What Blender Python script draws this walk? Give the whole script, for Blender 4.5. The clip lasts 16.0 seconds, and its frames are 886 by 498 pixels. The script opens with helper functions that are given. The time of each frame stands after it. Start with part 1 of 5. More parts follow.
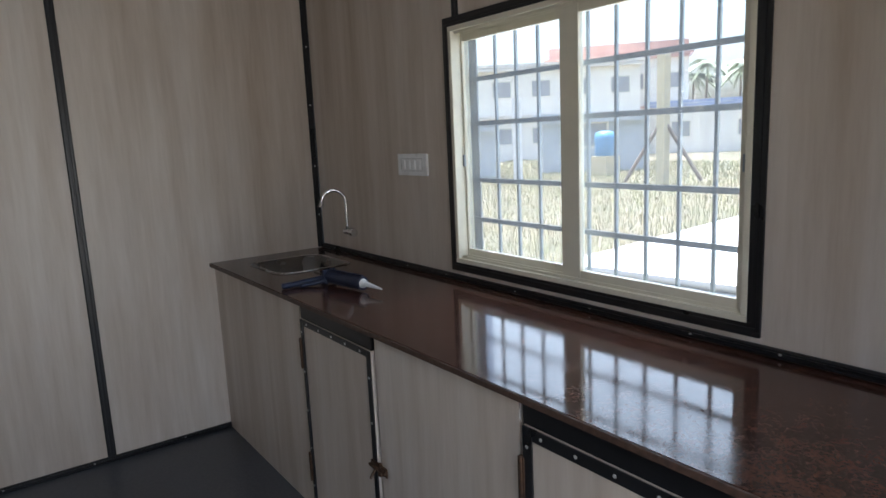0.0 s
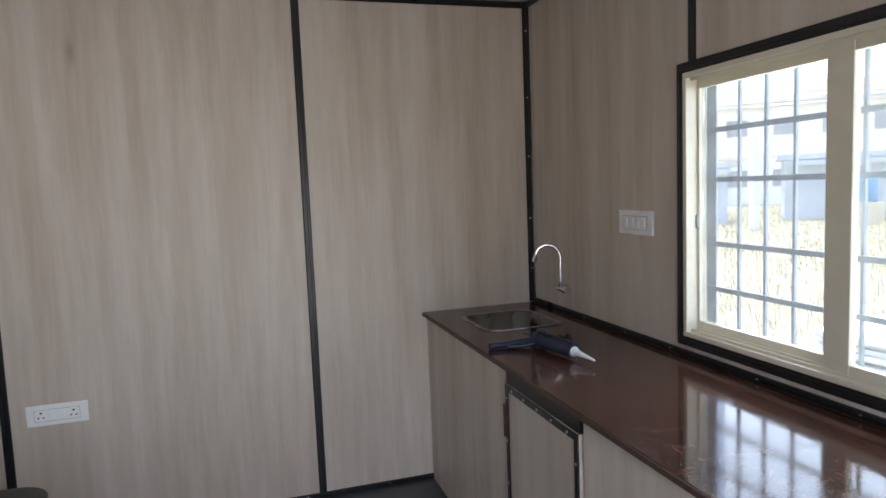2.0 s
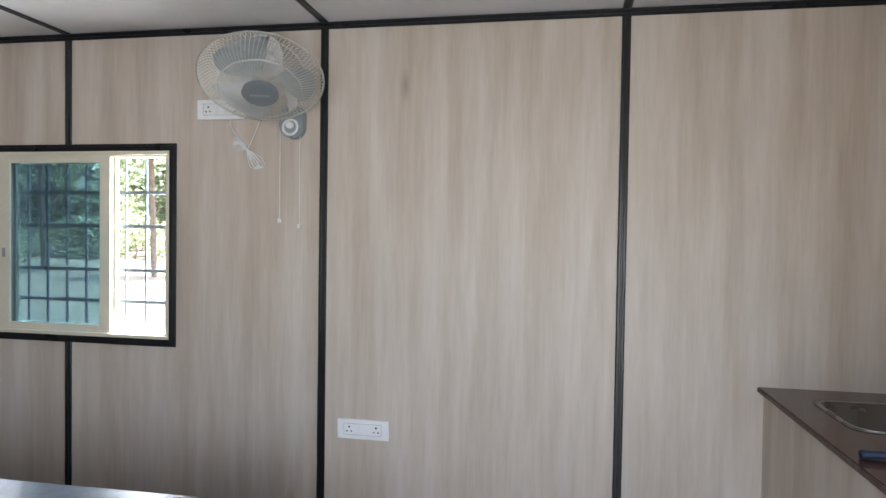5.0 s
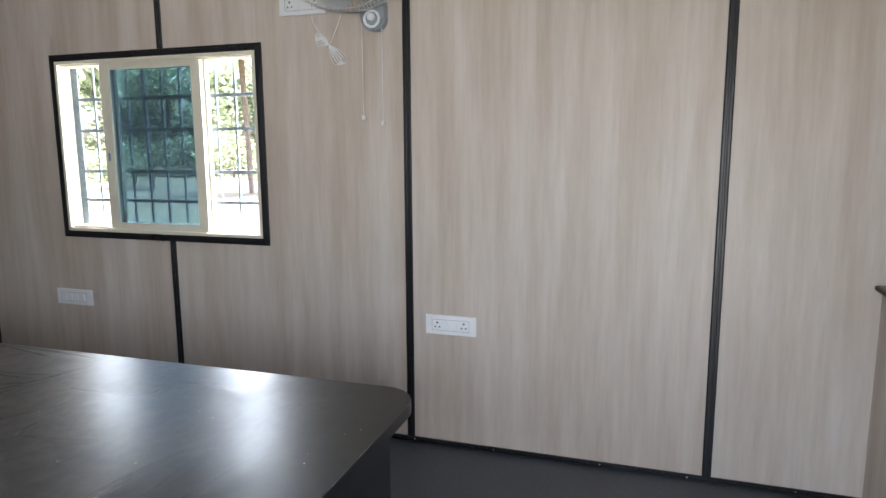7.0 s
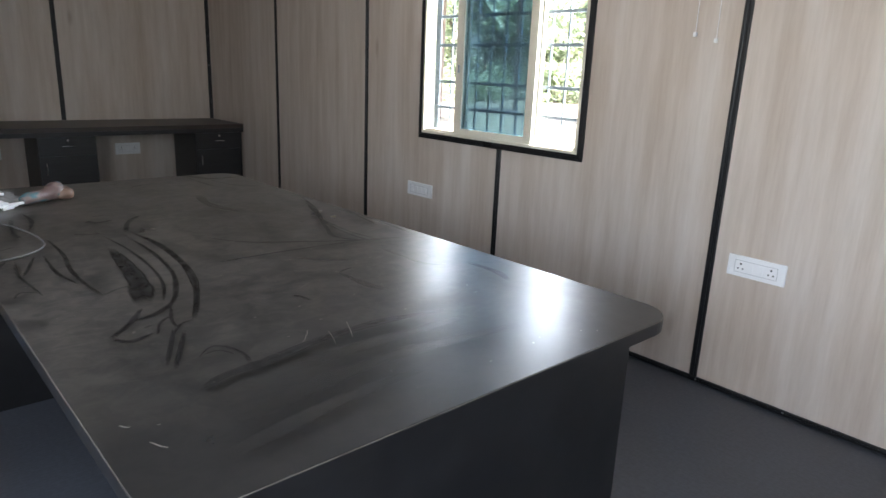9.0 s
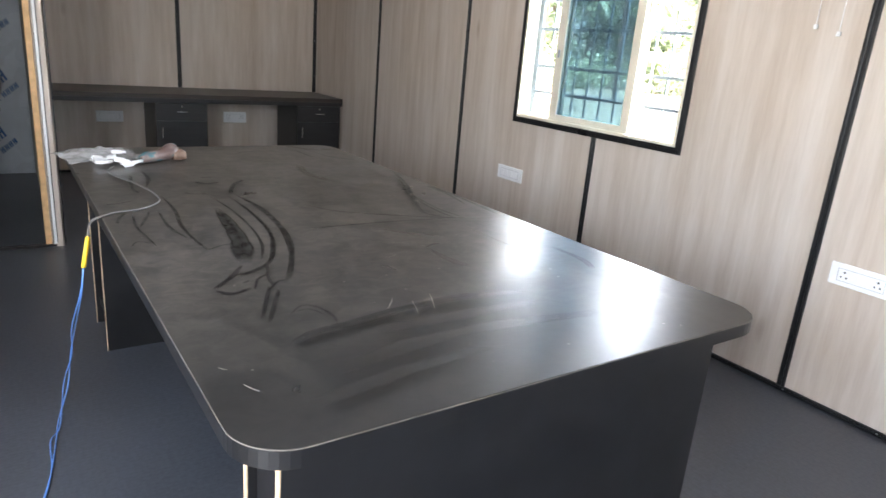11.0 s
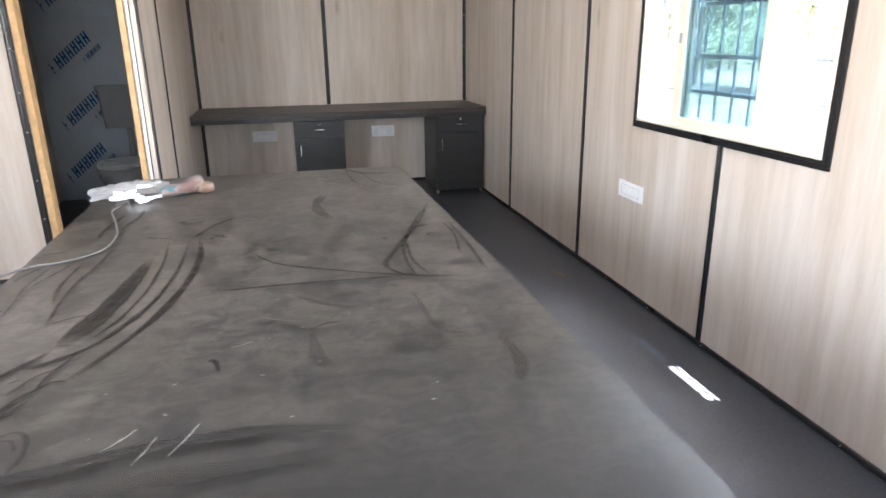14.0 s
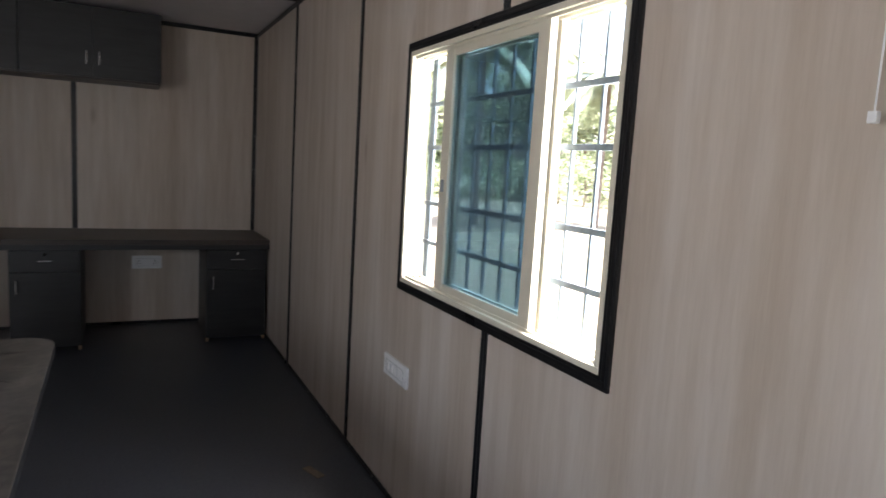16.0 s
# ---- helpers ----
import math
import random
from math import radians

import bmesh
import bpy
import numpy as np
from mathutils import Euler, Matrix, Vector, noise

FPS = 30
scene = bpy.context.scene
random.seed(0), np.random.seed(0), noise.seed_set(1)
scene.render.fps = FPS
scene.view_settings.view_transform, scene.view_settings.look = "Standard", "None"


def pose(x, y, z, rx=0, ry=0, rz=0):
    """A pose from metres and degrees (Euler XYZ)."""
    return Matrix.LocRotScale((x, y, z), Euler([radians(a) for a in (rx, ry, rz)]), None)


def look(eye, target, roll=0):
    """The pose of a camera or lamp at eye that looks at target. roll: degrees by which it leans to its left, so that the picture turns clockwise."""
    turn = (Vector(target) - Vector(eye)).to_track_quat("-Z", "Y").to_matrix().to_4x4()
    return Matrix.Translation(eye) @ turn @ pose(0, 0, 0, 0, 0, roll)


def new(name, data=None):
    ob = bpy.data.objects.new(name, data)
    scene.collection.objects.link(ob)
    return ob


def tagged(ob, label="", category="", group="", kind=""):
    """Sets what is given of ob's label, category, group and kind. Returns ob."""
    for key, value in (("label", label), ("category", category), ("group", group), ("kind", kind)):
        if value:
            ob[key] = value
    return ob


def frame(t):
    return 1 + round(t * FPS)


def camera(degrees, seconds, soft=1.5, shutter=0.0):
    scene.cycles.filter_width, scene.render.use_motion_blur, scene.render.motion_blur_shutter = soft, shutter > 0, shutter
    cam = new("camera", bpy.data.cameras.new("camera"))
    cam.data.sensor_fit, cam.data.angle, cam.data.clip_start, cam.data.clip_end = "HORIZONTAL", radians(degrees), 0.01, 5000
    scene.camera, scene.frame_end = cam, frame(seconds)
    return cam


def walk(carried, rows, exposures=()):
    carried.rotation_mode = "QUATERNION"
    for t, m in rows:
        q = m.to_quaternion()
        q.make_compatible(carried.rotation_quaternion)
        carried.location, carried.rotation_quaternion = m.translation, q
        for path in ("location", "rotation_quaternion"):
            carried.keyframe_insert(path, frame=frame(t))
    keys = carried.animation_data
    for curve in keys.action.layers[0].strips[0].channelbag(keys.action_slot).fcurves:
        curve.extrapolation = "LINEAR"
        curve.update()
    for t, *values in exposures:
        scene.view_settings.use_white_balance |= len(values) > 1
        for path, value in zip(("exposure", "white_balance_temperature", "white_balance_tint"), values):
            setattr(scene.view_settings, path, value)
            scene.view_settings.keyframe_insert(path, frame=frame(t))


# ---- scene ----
cam = camera(68.4, 16.0, shutter=0.25)
PATH = [
    (0, (0.925, -3.26, 1.435), (2.077, -1.662, 1.094), -2.6),
    (0.5, (0.871, -3.235, 1.452), (1.975, -1.588, 1.193), -2.1),
    (1, (0.955, -3.166, 1.491), (1.841, -1.385, 1.276), -1.5),
    (1.5, (1.007, -3.141, 1.497), (1.696, -1.268, 1.364), -1.4),
    (2, (1.009, -3.118, 1.491), (1.594, -1.215, 1.299), -2.3),
    (2.5, (1.029, -3.045, 1.481), (1.497, -1.119, 1.212), -1.9),
    (3, (1.048, -2.892, 1.478), (1.257, -0.923, 1.193), -0.6),
    (3.5, (0.998, -2.777, 1.48), (1.012, -0.793, 1.228), -0.7),
    (4, (0.996, -2.772, 1.48), (0.762, -0.787, 1.419), -0.2),
    (4.2, (1.006, -2.796, 1.481), (0.717, -0.817, 1.446), 0.3),
    (6.3, (1.117, -2.783, 1.43), (0.616, -0.856, 1.244), -0.9),
    (6.5, (1.109, -2.779, 1.427), (0.537, -0.876, 1.197), -0.8),
    (7, (1.057, -2.74, 1.375), (0.443, -0.861, 1.069), -0.3),
    (7.5, (0.989, -2.708, 1.371), (0.405, -0.828, 1.021), 0.7),
    (8, (0.976, -2.689, 1.413), (0.158, -0.914, 0.991), 0.1),
    (8.5, (1.111, -2.684, 1.323), (-0.092, -1.147, 0.886), 2.2),
    (9, (1.256, -2.706, 1.318), (-0.177, -1.414, 0.794), 2.4),
    (9.5, (1.291, -2.727, 1.321), (-0.173, -1.466, 0.806), 2.1),
    (10, (1.271, -2.763, 1.318), (-0.181, -1.5, 0.771), 2.7),
    (10.2, (1.261, -2.776, 1.309), (-0.182, -1.511, 0.745), 4.1),
    (12.3, (1.314, -2.496, 1.315), (-0.448, -1.781, 0.695), 0.7),
    (12.5, (1.27, -2.444, 1.314), (-0.482, -1.715, 0.683), -0.6),
    (13, (1.105, -2.241, 1.317), (-0.661, -1.528, 0.707), -0.5),
    (13.5, (1.058, -2.051, 1.325), (-0.779, -1.574, 0.693), -2.9),
    (14, (1.059, -1.752, 1.342), (-0.794, -1.313, 0.731), -0.7),
    (14.5, (0.915, -1.495, 1.366), (-0.951, -0.896, 0.964), -0.1),
    (15, (0.77, -1.323, 1.407), (-1.105, -0.724, 1.053), 0.2),
    (15.5, (0.633, -1.099, 1.416), (-1.231, -0.442, 1.109), 4.2),
    (16, (0.396, -1.007, 1.403), (-1.382, -0.125, 1.154), 3.4),
]
EXPOSURES = [(0.0, 2.5, 6050, 10), (0.5, 2.33, 6100, 10), (1.0, 2.35, 6150, 11), (1.5, 2.65, 6150, 12), (2.5, 3.27, 6200, 11), (3.5, 3.72, 6150, 10), (4.0, 3.65, 6050, 10), (6.5, 3.53, 6000, 10), (7.5, 3.53, 6050, 10), (8.5, 3.65, 6000, 10), (9.5, 4.0, 6050, 10), (12.5, 5.0, 6250, 12), (13.5, 5.15, 6200, 12), (14.0, 5.45, 6200, 12), (14.5, 5.08, 6250, 12), (15.0, 4.56, 6250, 12), (15.5, 4.12, 6250, 14), (16.0, 3.30, 6250, 14)]
walk(cam, [(t, look(eye, target, roll)) for t, eye, target, roll in PATH], EXPOSURES)

# ---- light: a high sun, the sky and the open doorway ----
world = bpy.data.worlds.new("sky")
scene.world = world
world.use_nodes = True
wn = world.node_tree.nodes
sky = wn.new("ShaderNodeTexSky")
sky.sky_type = "NISHITA"
sky.sun_disc = False
sky.sun_elevation = radians(78.2)
sky.sun_rotation = radians(17)
sky.air_density, sky.dust_density = 1.0, 6.0
wn["Background"].inputs["Strength"].default_value = 0.15
world.node_tree.links.new(sky.outputs[0], wn["Background"].inputs[0])
sun = new("sun", bpy.data.lights.new("sun", "SUN"))
sun.data.energy, sun.data.angle, sun.data.color = 4.5, radians(0.53), (1.0, 0.95, 0.88)
sun.matrix_world = look((0.06 * 20, 0.20 * 20, 20), (0, 0, 0))


def sky_panel(name, x, y, z, w, h, rz, watts, rx=90):
    """Daylight that enters by an opening; faces the room, or slopes down into it."""
    lamp = new(name, bpy.data.lights.new(name, "AREA"))
    lamp.data.shape, lamp.data.size, lamp.data.size_y = "RECTANGLE", w, h
    lamp.data.energy, lamp.data.color = watts, (0.975, 0.985, 0.985)
    lamp.matrix_world = pose(x, y, z, rx, 0, rz)
    return lamp


sky_panel("doorway_daylight", 1.37, -3.86, 1.00, 0.74, 1.85, 38, 3.4, 70)
# fill lamp for the room, set in an added south window
sky_panel("added_daylight_south", 0.0, -3.90, 1.39, 1.2, 0.83, 18, 3.4, 74)
for bay in (-1.835, -0.925):                            # the two open bays of the north window
    sky_panel("window_daylight_north", bay, 0.16, 1.39, 0.27, 0.83, 180, 1.5)
sky_panel("window_daylight_east", 2.62, -1.84, 1.39, 1.2, 0.85, 90, 2.1)


# ---- materials ----
def mat(name, colour, rough=0.5, metal=0.0):
    m = bpy.data.materials.new(name)
    m.use_nodes = True
    b = m.node_tree.nodes["Principled BSDF"]
    b.inputs["Base Color"].default_value = (*colour, 1)
    b.inputs["Roughness"].default_value = rough
    b.inputs["Metallic"].default_value = metal
    return m


def node(m, kind, **inputs):
    n = m.node_tree.nodes.new(kind)
    for k, v in inputs.items():
        n.inputs[k.replace("_", " ")].default_value = v
    return n


def link(m, a, b):
    m.node_tree.links.new(a, b)


def bsdf(m):
    return m.node_tree.nodes["Principled BSDF"]


def coords(m, scale, where="position"):
    if where == "position":
        src = node(m, "ShaderNodeNewGeometry").outputs["Position"]
    else:
        src = node(m, "ShaderNodeTexCoord").outputs["Object"]
    mp = node(m, "ShaderNodeMapping")
    mp.inputs["Scale"].default_value = scale
    link(m, src, mp.inputs["Vector"])
    return mp.outputs[0]


def ramp(m, fac, stops):
    r = node(m, "ShaderNodeValToRGB")
    el = r.color_ramp.elements
    while len(el) < len(stops):
        el.new(0.5)
    for e, (p, c) in zip(el, stops):
        e.position, e.color = p, (*c, 1) if len(c) == 3 else c
    link(m, fac, r.inputs[0])
    return r.outputs[0]


def blend(m, fac, a, b, how="MIX"):
    x = node(m, "ShaderNodeMix")
    x.data_type, x.blend_type = "RGBA", how
    for sock, v in ((x.inputs[0], fac), (x.inputs[6], a), (x.inputs[7], b)):
        if isinstance(v, (int, float)):
            sock.default_value = v
        elif isinstance(v, tuple):
            sock.default_value = (*v, 1)
        else:
            link(m, v, sock)
    return x.outputs[2]


def grain(m, vec, scale, detail=4.0, rough=0.55):
    n = node(m, "ShaderNodeTexNoise", Scale=scale, Detail=detail, Roughness=rough)
    link(m, vec, n.inputs["Vector"])
    return n.outputs["Fac"]


def relief(m, height, strength, distance=0.002):
    b = node(m, "ShaderNodeBump", Strength=strength, Distance=distance)
    link(m, height, b.inputs["Height"])
    link(m, b.outputs[0], bsdf(m).inputs["Normal"])


def plain(name, colour, rough=0.5, metal=0.0, vary=0.12, scale=18.0, bump=0.05):
    """A coat with slight mottling in tone and gloss."""
    m = mat(name, colour, rough, metal)
    v = coords(m, (1, 1, 1))
    n = grain(m, v, scale, 5)
    dark = tuple(c * (1 - vary) for c in colour)
    light = tuple(min(1, c * (1 + vary)) for c in colour)
    link(m, ramp(m, n, [(0.3, dark), (0.7, light)]), bsdf(m).inputs["Base Color"])
    r = ramp(m, grain(m, v, scale * 0.35, 3), [(0.3, (rough * 0.8,) * 3), (0.7, (min(1, rough * 1.2),) * 3)])
    link(m, r, bsdf(m).inputs["Roughness"])
    if bump:
        relief(m, n, bump, 0.001)
    return m


def laminate_mat():
    m = mat("pale_wood_laminate", (0.5, 0.43, 0.36), 0.42)
    shift = node(m, "ShaderNodeObjectInfo").outputs["Random"]
    geo = node(m, "ShaderNodeNewGeometry").outputs["Position"]
    add = node(m, "ShaderNodeVectorMath")
    mul = node(m, "ShaderNodeVectorMath")
    mul.operation = "MULTIPLY"
    mul.inputs[1].default_value = (13.0, 17.0, 5.0)
    link(m, shift, mul.inputs[0])
    link(m, geo, add.inputs[0])
    link(m, mul.outputs[0], add.inputs[1])

    def stretched(sx, sz):
        mp = node(m, "ShaderNodeMapping")
        mp.inputs["Scale"].default_value = (sx, sx, sz)
        link(m, add.outputs[0], mp.inputs["Vector"])
        return mp.outputs[0]

    broad = grain(m, stretched(7.5, 0.5), 1.0, 4, 0.6)
    fine = grain(m, stretched(19, 1.7), 1.0, 5, 0.65)
    pores = grain(m, stretched(120, 9), 1.0, 4, 0.7)
    c = ramp(m, broad, [(0.30, (0.437, 0.345, 0.266)), (0.5, (0.583, 0.497, 0.428)), (0.70, (0.692, 0.628, 0.574))])
    c = blend(m, 0.40, c, ramp(m, fine, [(0.30, (0.420, 0.340, 0.262)), (0.7, (0.690, 0.620, 0.545))]))
    c = blend(m, 0.07, c, ramp(m, pores, [(0.35, (0.426, 0.347, 0.280)), (0.55, (0.717, 0.638, 0.560))]))
    knots = node(m, "ShaderNodeTexVoronoi", Scale=1.0)
    link(m, stretched(2.6, 0.9), knots.inputs["Vector"])
    k = ramp(m, knots.outputs["Distance"], [(0.0, (1, 1, 1)), (0.075, (0, 0, 0))])
    c = blend(m, k, c, (0.36, 0.28, 0.22))
    link(m, c, bsdf(m).inputs["Base Color"])
    relief(m, pores, 0.03, 0.001)
    return m


LAMINATE = laminate_mat()
BLACK = plain("black_pvc", (0.010, 0.010, 0.011), 0.32, 0, 0.1, 9, 0.0)
CEILING = plain("ceiling_board", (0.74, 0.72, 0.74), 0.5, 0, 0.03, 8, 0.02)
CREAM = plain("cream_aluminium", (0.74, 0.69, 0.56), 0.35, 0, 0.03, 20, 0.01)
WHITE = plain("white_plastic", (0.86, 0.86, 0.86), 0.3, 0, 0.02, 20, 0.0)
PLATELINE = plain("plate_line", (0.52, 0.52, 0.52), 0.4, 0, 0.02, 20, 0.0)
GREYPL = plain("grey_plastic", (0.30, 0.33, 0.35), 0.35, 0, 0.05, 20, 0.0)
IVORY = plain("fan_grille_wire", (0.72, 0.70, 0.65), 0.35, 0, 0.03, 20, 0.0)
CHROME = mat("chrome", (0.82, 0.82, 0.83), 0.12, 1.0)
# steel base darkened for the dark reflections inside the sink bowl
STEEL_DARKENED = plain("brushed_steel_darkened", (0.19, 0.185, 0.18), 0.27, 1.0, 0.06, 14, 0.0)
# bar paint lightened: haze and the pale pane are put into its colour
IRON = plain("painted_bars_hazed", (0.16, 0.20, 0.23), 0.5, 0, 0.2, 40, 0.05)
SCREW = mat("zinc_screw", (0.75, 0.75, 0.74), 0.3, 0.8)
RUST = plain("rusty_latch", (0.09, 0.05, 0.03), 0.6, 0.5, 0.4, 60, 0.2)
PINE = plain("pine_timber", (0.62, 0.40, 0.19), 0.55, 0, 0.18, 25, 0.1)
PLY = plain("raw_board_edge", (0.56, 0.40, 0.26), 0.7, 0, 0.2, 60, 0.1)
# white ceramic greyed: the washroom's shade is put into its colour
CERAMIC_SHADED = plain("white_ceramic_in_shade", (0.38, 0.38, 0.38), 0.15, 0, 0.03, 8, 0.0)
CORE = plain("panel_core", (0.5, 0.5, 0.48), 0.7, 0, 0.05, 8, 0.02)
BLUEPL = plain("blue_tool_plastic", (0.012, 0.020, 0.050), 0.45, 0, 0.1, 20, 0.0)
YELLOW = plain("yellow_sleeve", (0.75, 0.48, 0.02), 0.45, 0, 0.1, 40, 0.05)
BLUEWIRE = plain("blue_wire", (0.14, 0.30, 0.70), 0.4, 0, 0.1, 40, 0.0)
GREYWIRE = plain("grey_cable", (0.12, 0.115, 0.11), 0.5, 0, 0.1, 40, 0.0)


def floor_mat():
    m = mat("dark_vinyl_sky_tinted", (0.05, 0.05, 0.055), 0.45)
    v = coords(m, (1, 1, 1))
    big = grain(m, v, 1.3, 5)
    small = grain(m, v, 60, 4)
    # the blue of reflected doorway sky is put into these floor tones
    c = blend(m, 0.35, ramp(m, big, [(0.3, (0.042, 0.046, 0.056)), (0.7, (0.075, 0.082, 0.098))]),
              ramp(m, small, [(0.35, (0.032, 0.034, 0.040)), (0.65, (0.076, 0.080, 0.092))]))
    scuff = grain(m, coords(m, (1.0, 3.0, 1.0)), 4.5, 7, 0.7)
    c = blend(m, ramp(m, scuff, [(0.62, (0, 0, 0)), (0.80, (0.35,) * 3)]), c, (0.13, 0.12, 0.115))
    link(m, c, bsdf(m).inputs["Base Color"])
    link(m, ramp(m, big, [(0.3, (0.30,) * 3), (0.7, (0.40,) * 3)]), bsdf(m).inputs["Roughness"])
    studs = node(m, "ShaderNodeTexVoronoi", Scale=62.0, Randomness=0.0)
    link(m, v, studs.inputs["Vector"])
    relief(m, ramp(m, studs.outputs["Distance"], [(0.22, (1, 1, 1)), (0.40, (0, 0, 0))]), 0.12, 0.0010)
    return m


def granite_mat():
    m = mat("red_granite", (0.09, 0.035, 0.025), 0.1)
    v = coords(m, (1, 1, 1))
    cell = node(m, "ShaderNodeTexVoronoi", Scale=210.0)
    link(m, v, cell.inputs["Vector"])
    speck = ramp(m, grain(m, v, 120, 8, 0.75), [(0.38, (0.006, 0.004, 0.004)), (0.50, (0.068, 0.031, 0.022)), (0.66, (0.17, 0.082, 0.056))])
    c = blend(m, 0.25, speck, ramp(m, cell.outputs["Distance"], [(0.1, (0.018, 0.009, 0.008)), (0.6, (0.085, 0.032, 0.021))]))
    c = blend(m, 0.38, c, ramp(m, grain(m, v, 20, 6, 0.65), [(0.38, (0.008, 0.006, 0.006)), (0.64, (0.125, 0.056, 0.038))]))
    link(m, c, bsdf(m).inputs["Base Color"])
    link(m, ramp(m, grain(m, v, 11, 4), [(0.35, (0.07,) * 3), (0.75, (0.17,) * 3)]), bsdf(m).inputs["Roughness"])
    return m


def dusty_mat(name, base, dust, amount, rough):
    m = mat(name, base, rough)
    v = coords(m, (1, 1, 1))
    def swirl(vec, scale, detail, rough_, bend):
        n = node(m, "ShaderNodeTexNoise", Scale=scale, Detail=detail, Roughness=rough_, Distortion=bend)
        link(m, vec, n.inputs["Vector"])
        return n.outputs["Fac"]

    cloud = swirl(v, 1.9, 6, 0.6, 0.6)
    smear = swirl(coords(m, (1.0, 2.6, 1)), 3.2, 7, 0.65, 1.4)
    f = blend(m, 0.5, ramp(m, cloud, [(0.40, (0.08,) * 3), (0.68, (1,) * 3)]), ramp(m, smear, [(0.40, (0.05,) * 3), (0.64, (1,) * 3)]))
    mottle = swirl(coords(m, (1.6, 1.0, 1)), 13, 8, 0.72, 0.9)
    f = blend(m, 0.45, f, ramp(m, mottle, [(0.42, (0.04,) * 3), (0.60, (1,) * 3)]))
    f = blend(m, 1.0, f, (amount,) * 3, "MULTIPLY")
    # wiped near end: dust thins along x, also darkening it for dark reflections
    along = node(m, "ShaderNodeSeparateXYZ")
    link(m, node(m, "ShaderNodeNewGeometry").outputs["Position"], along.inputs[0])
    edge = node(m, "ShaderNodeMath")
    edge.operation = "MULTIPLY_ADD"
    link(m, swirl(v, 2.4, 5, 0.6, 0.8), edge.inputs[0])
    edge.inputs[1].default_value = 0.9
    link(m, along.outputs["X"], edge.inputs[2])
    f = blend(m, 1.0, f, ramp(m, edge.outputs[0], [(0.05, (1,) * 3), (0.80, (0.13,) * 3)]), "MULTIPLY")
    c = blend(m, f, base, dust)
    link(m, c, bsdf(m).inputs["Base Color"])
    link(m, ramp(m, cloud, [(0.3, (rough * 0.85,) * 3), (0.7, (min(1, rough * 1.35),) * 3)]), bsdf(m).inputs["Roughness"])
    relief(m, grain(m, v, 140, 3), 0.05, 0.0006)
    bsdf(m).inputs["Specular IOR Level"].default_value = 0.45
    return m


def wood_dark_mat(name, dark, light, rough):
    m = mat(name, dark, rough)
    g = grain(m, coords(m, (30, 3, 30)), 1.0, 6, 0.6)
    link(m, ramp(m, g, [(0.3, dark), (0.7, light)]), bsdf(m).inputs["Base Color"])
    relief(m, g, 0.06, 0.001)
    return m


def glass_mat(name, tint, gloss=1.0, dust=0.004):
    m = bpy.data.materials.new(name)
    m.use_nodes = True
    nt = m.node_tree
    nt.nodes.remove(nt.nodes["Principled BSDF"])
    out = nt.nodes["Material Output"]
    t = node(m, "ShaderNodeBsdfTransparent", Color=(*tint, 1))
    g = node(m, "ShaderNodeBsdfGlossy", Roughness=0.02)
    lw = node(m, "ShaderNodeLayerWeight", Blend=0.5)
    f = node(m, "ShaderNodeMapRange")
    pw = node(m, "ShaderNodeMath")
    pw.operation = "POWER"
    pw.inputs[1].default_value = 4.5
    link(m, lw.outputs["Facing"], pw.inputs[0])
    link(m, pw.outputs[0], f.inputs[0])
    f.inputs["To Min"].default_value, f.inputs["To Max"].default_value = 0.045 * gloss, 0.8
    mx = node(m, "ShaderNodeMixShader")
    link(m, f.outputs[0], mx.inputs[0])
    link(m, t.outputs[0], mx.inputs[1])
    link(m, g.outputs[0], mx.inputs[2])
    # translucent dust film, which also stands in for haze over the outside view
    haze = node(m, "ShaderNodeBsdfTranslucent", Color=(0.8, 0.8, 0.8, 1))
    dusty = node(m, "ShaderNodeMixShader", Fac=dust)
    link(m, mx.outputs[0], dusty.inputs[1])
    link(m, haze.outputs[0], dusty.inputs[2])
    link(m, dusty.outputs[0], out.inputs[0])
    return m


FLOOR = floor_mat()
GRANITE = granite_mat()
TABLETOP = dusty_mat("dusty_black_laminate", (0.011, 0.0105, 0.010), (0.30, 0.262, 0.220), 0.36, 0.31)
TABLESIDE = plain("black_laminate", (0.0095, 0.0095, 0.0105), 0.38, 0, 0.25, 14, 0.03)


def wiped_mat(name, colour, strength):
    """Laminate wiped clean of dust; the mesh's 'wipe' layer fades it out at the rim."""
    m = plain(name, colour, 0.31, 0, 0.25, 30, 0.03)
    bsdf(m).inputs["Specular IOR Level"].default_value = 0.45
    at = node(m, "ShaderNodeAttribute")
    at.attribute_name = "wipe"
    streak = ramp(m, grain(m, coords(m, (1, 1, 1)), 26, 5), [(0.30, (0.62,) * 3), (0.58, (1,) * 3)])
    f = blend(m, 1.0, streak, (strength,) * 3, "MULTIPLY")
    k = node(m, "ShaderNodeMath")
    k.operation = "MULTIPLY"
    link(m, f, k.inputs[0])
    link(m, at.outputs["Fac"], k.inputs[1])
    mx = node(m, "ShaderNodeMixShader")
    link(m, k.outputs[0], mx.inputs[0])
    link(m, node(m, "ShaderNodeBsdfTransparent").outputs[0], mx.inputs[1])
    link(m, bsdf(m).outputs[0], mx.inputs[2])
    link(m, mx.outputs[0], m.node_tree.nodes["Material Output"].inputs[0])
    return m


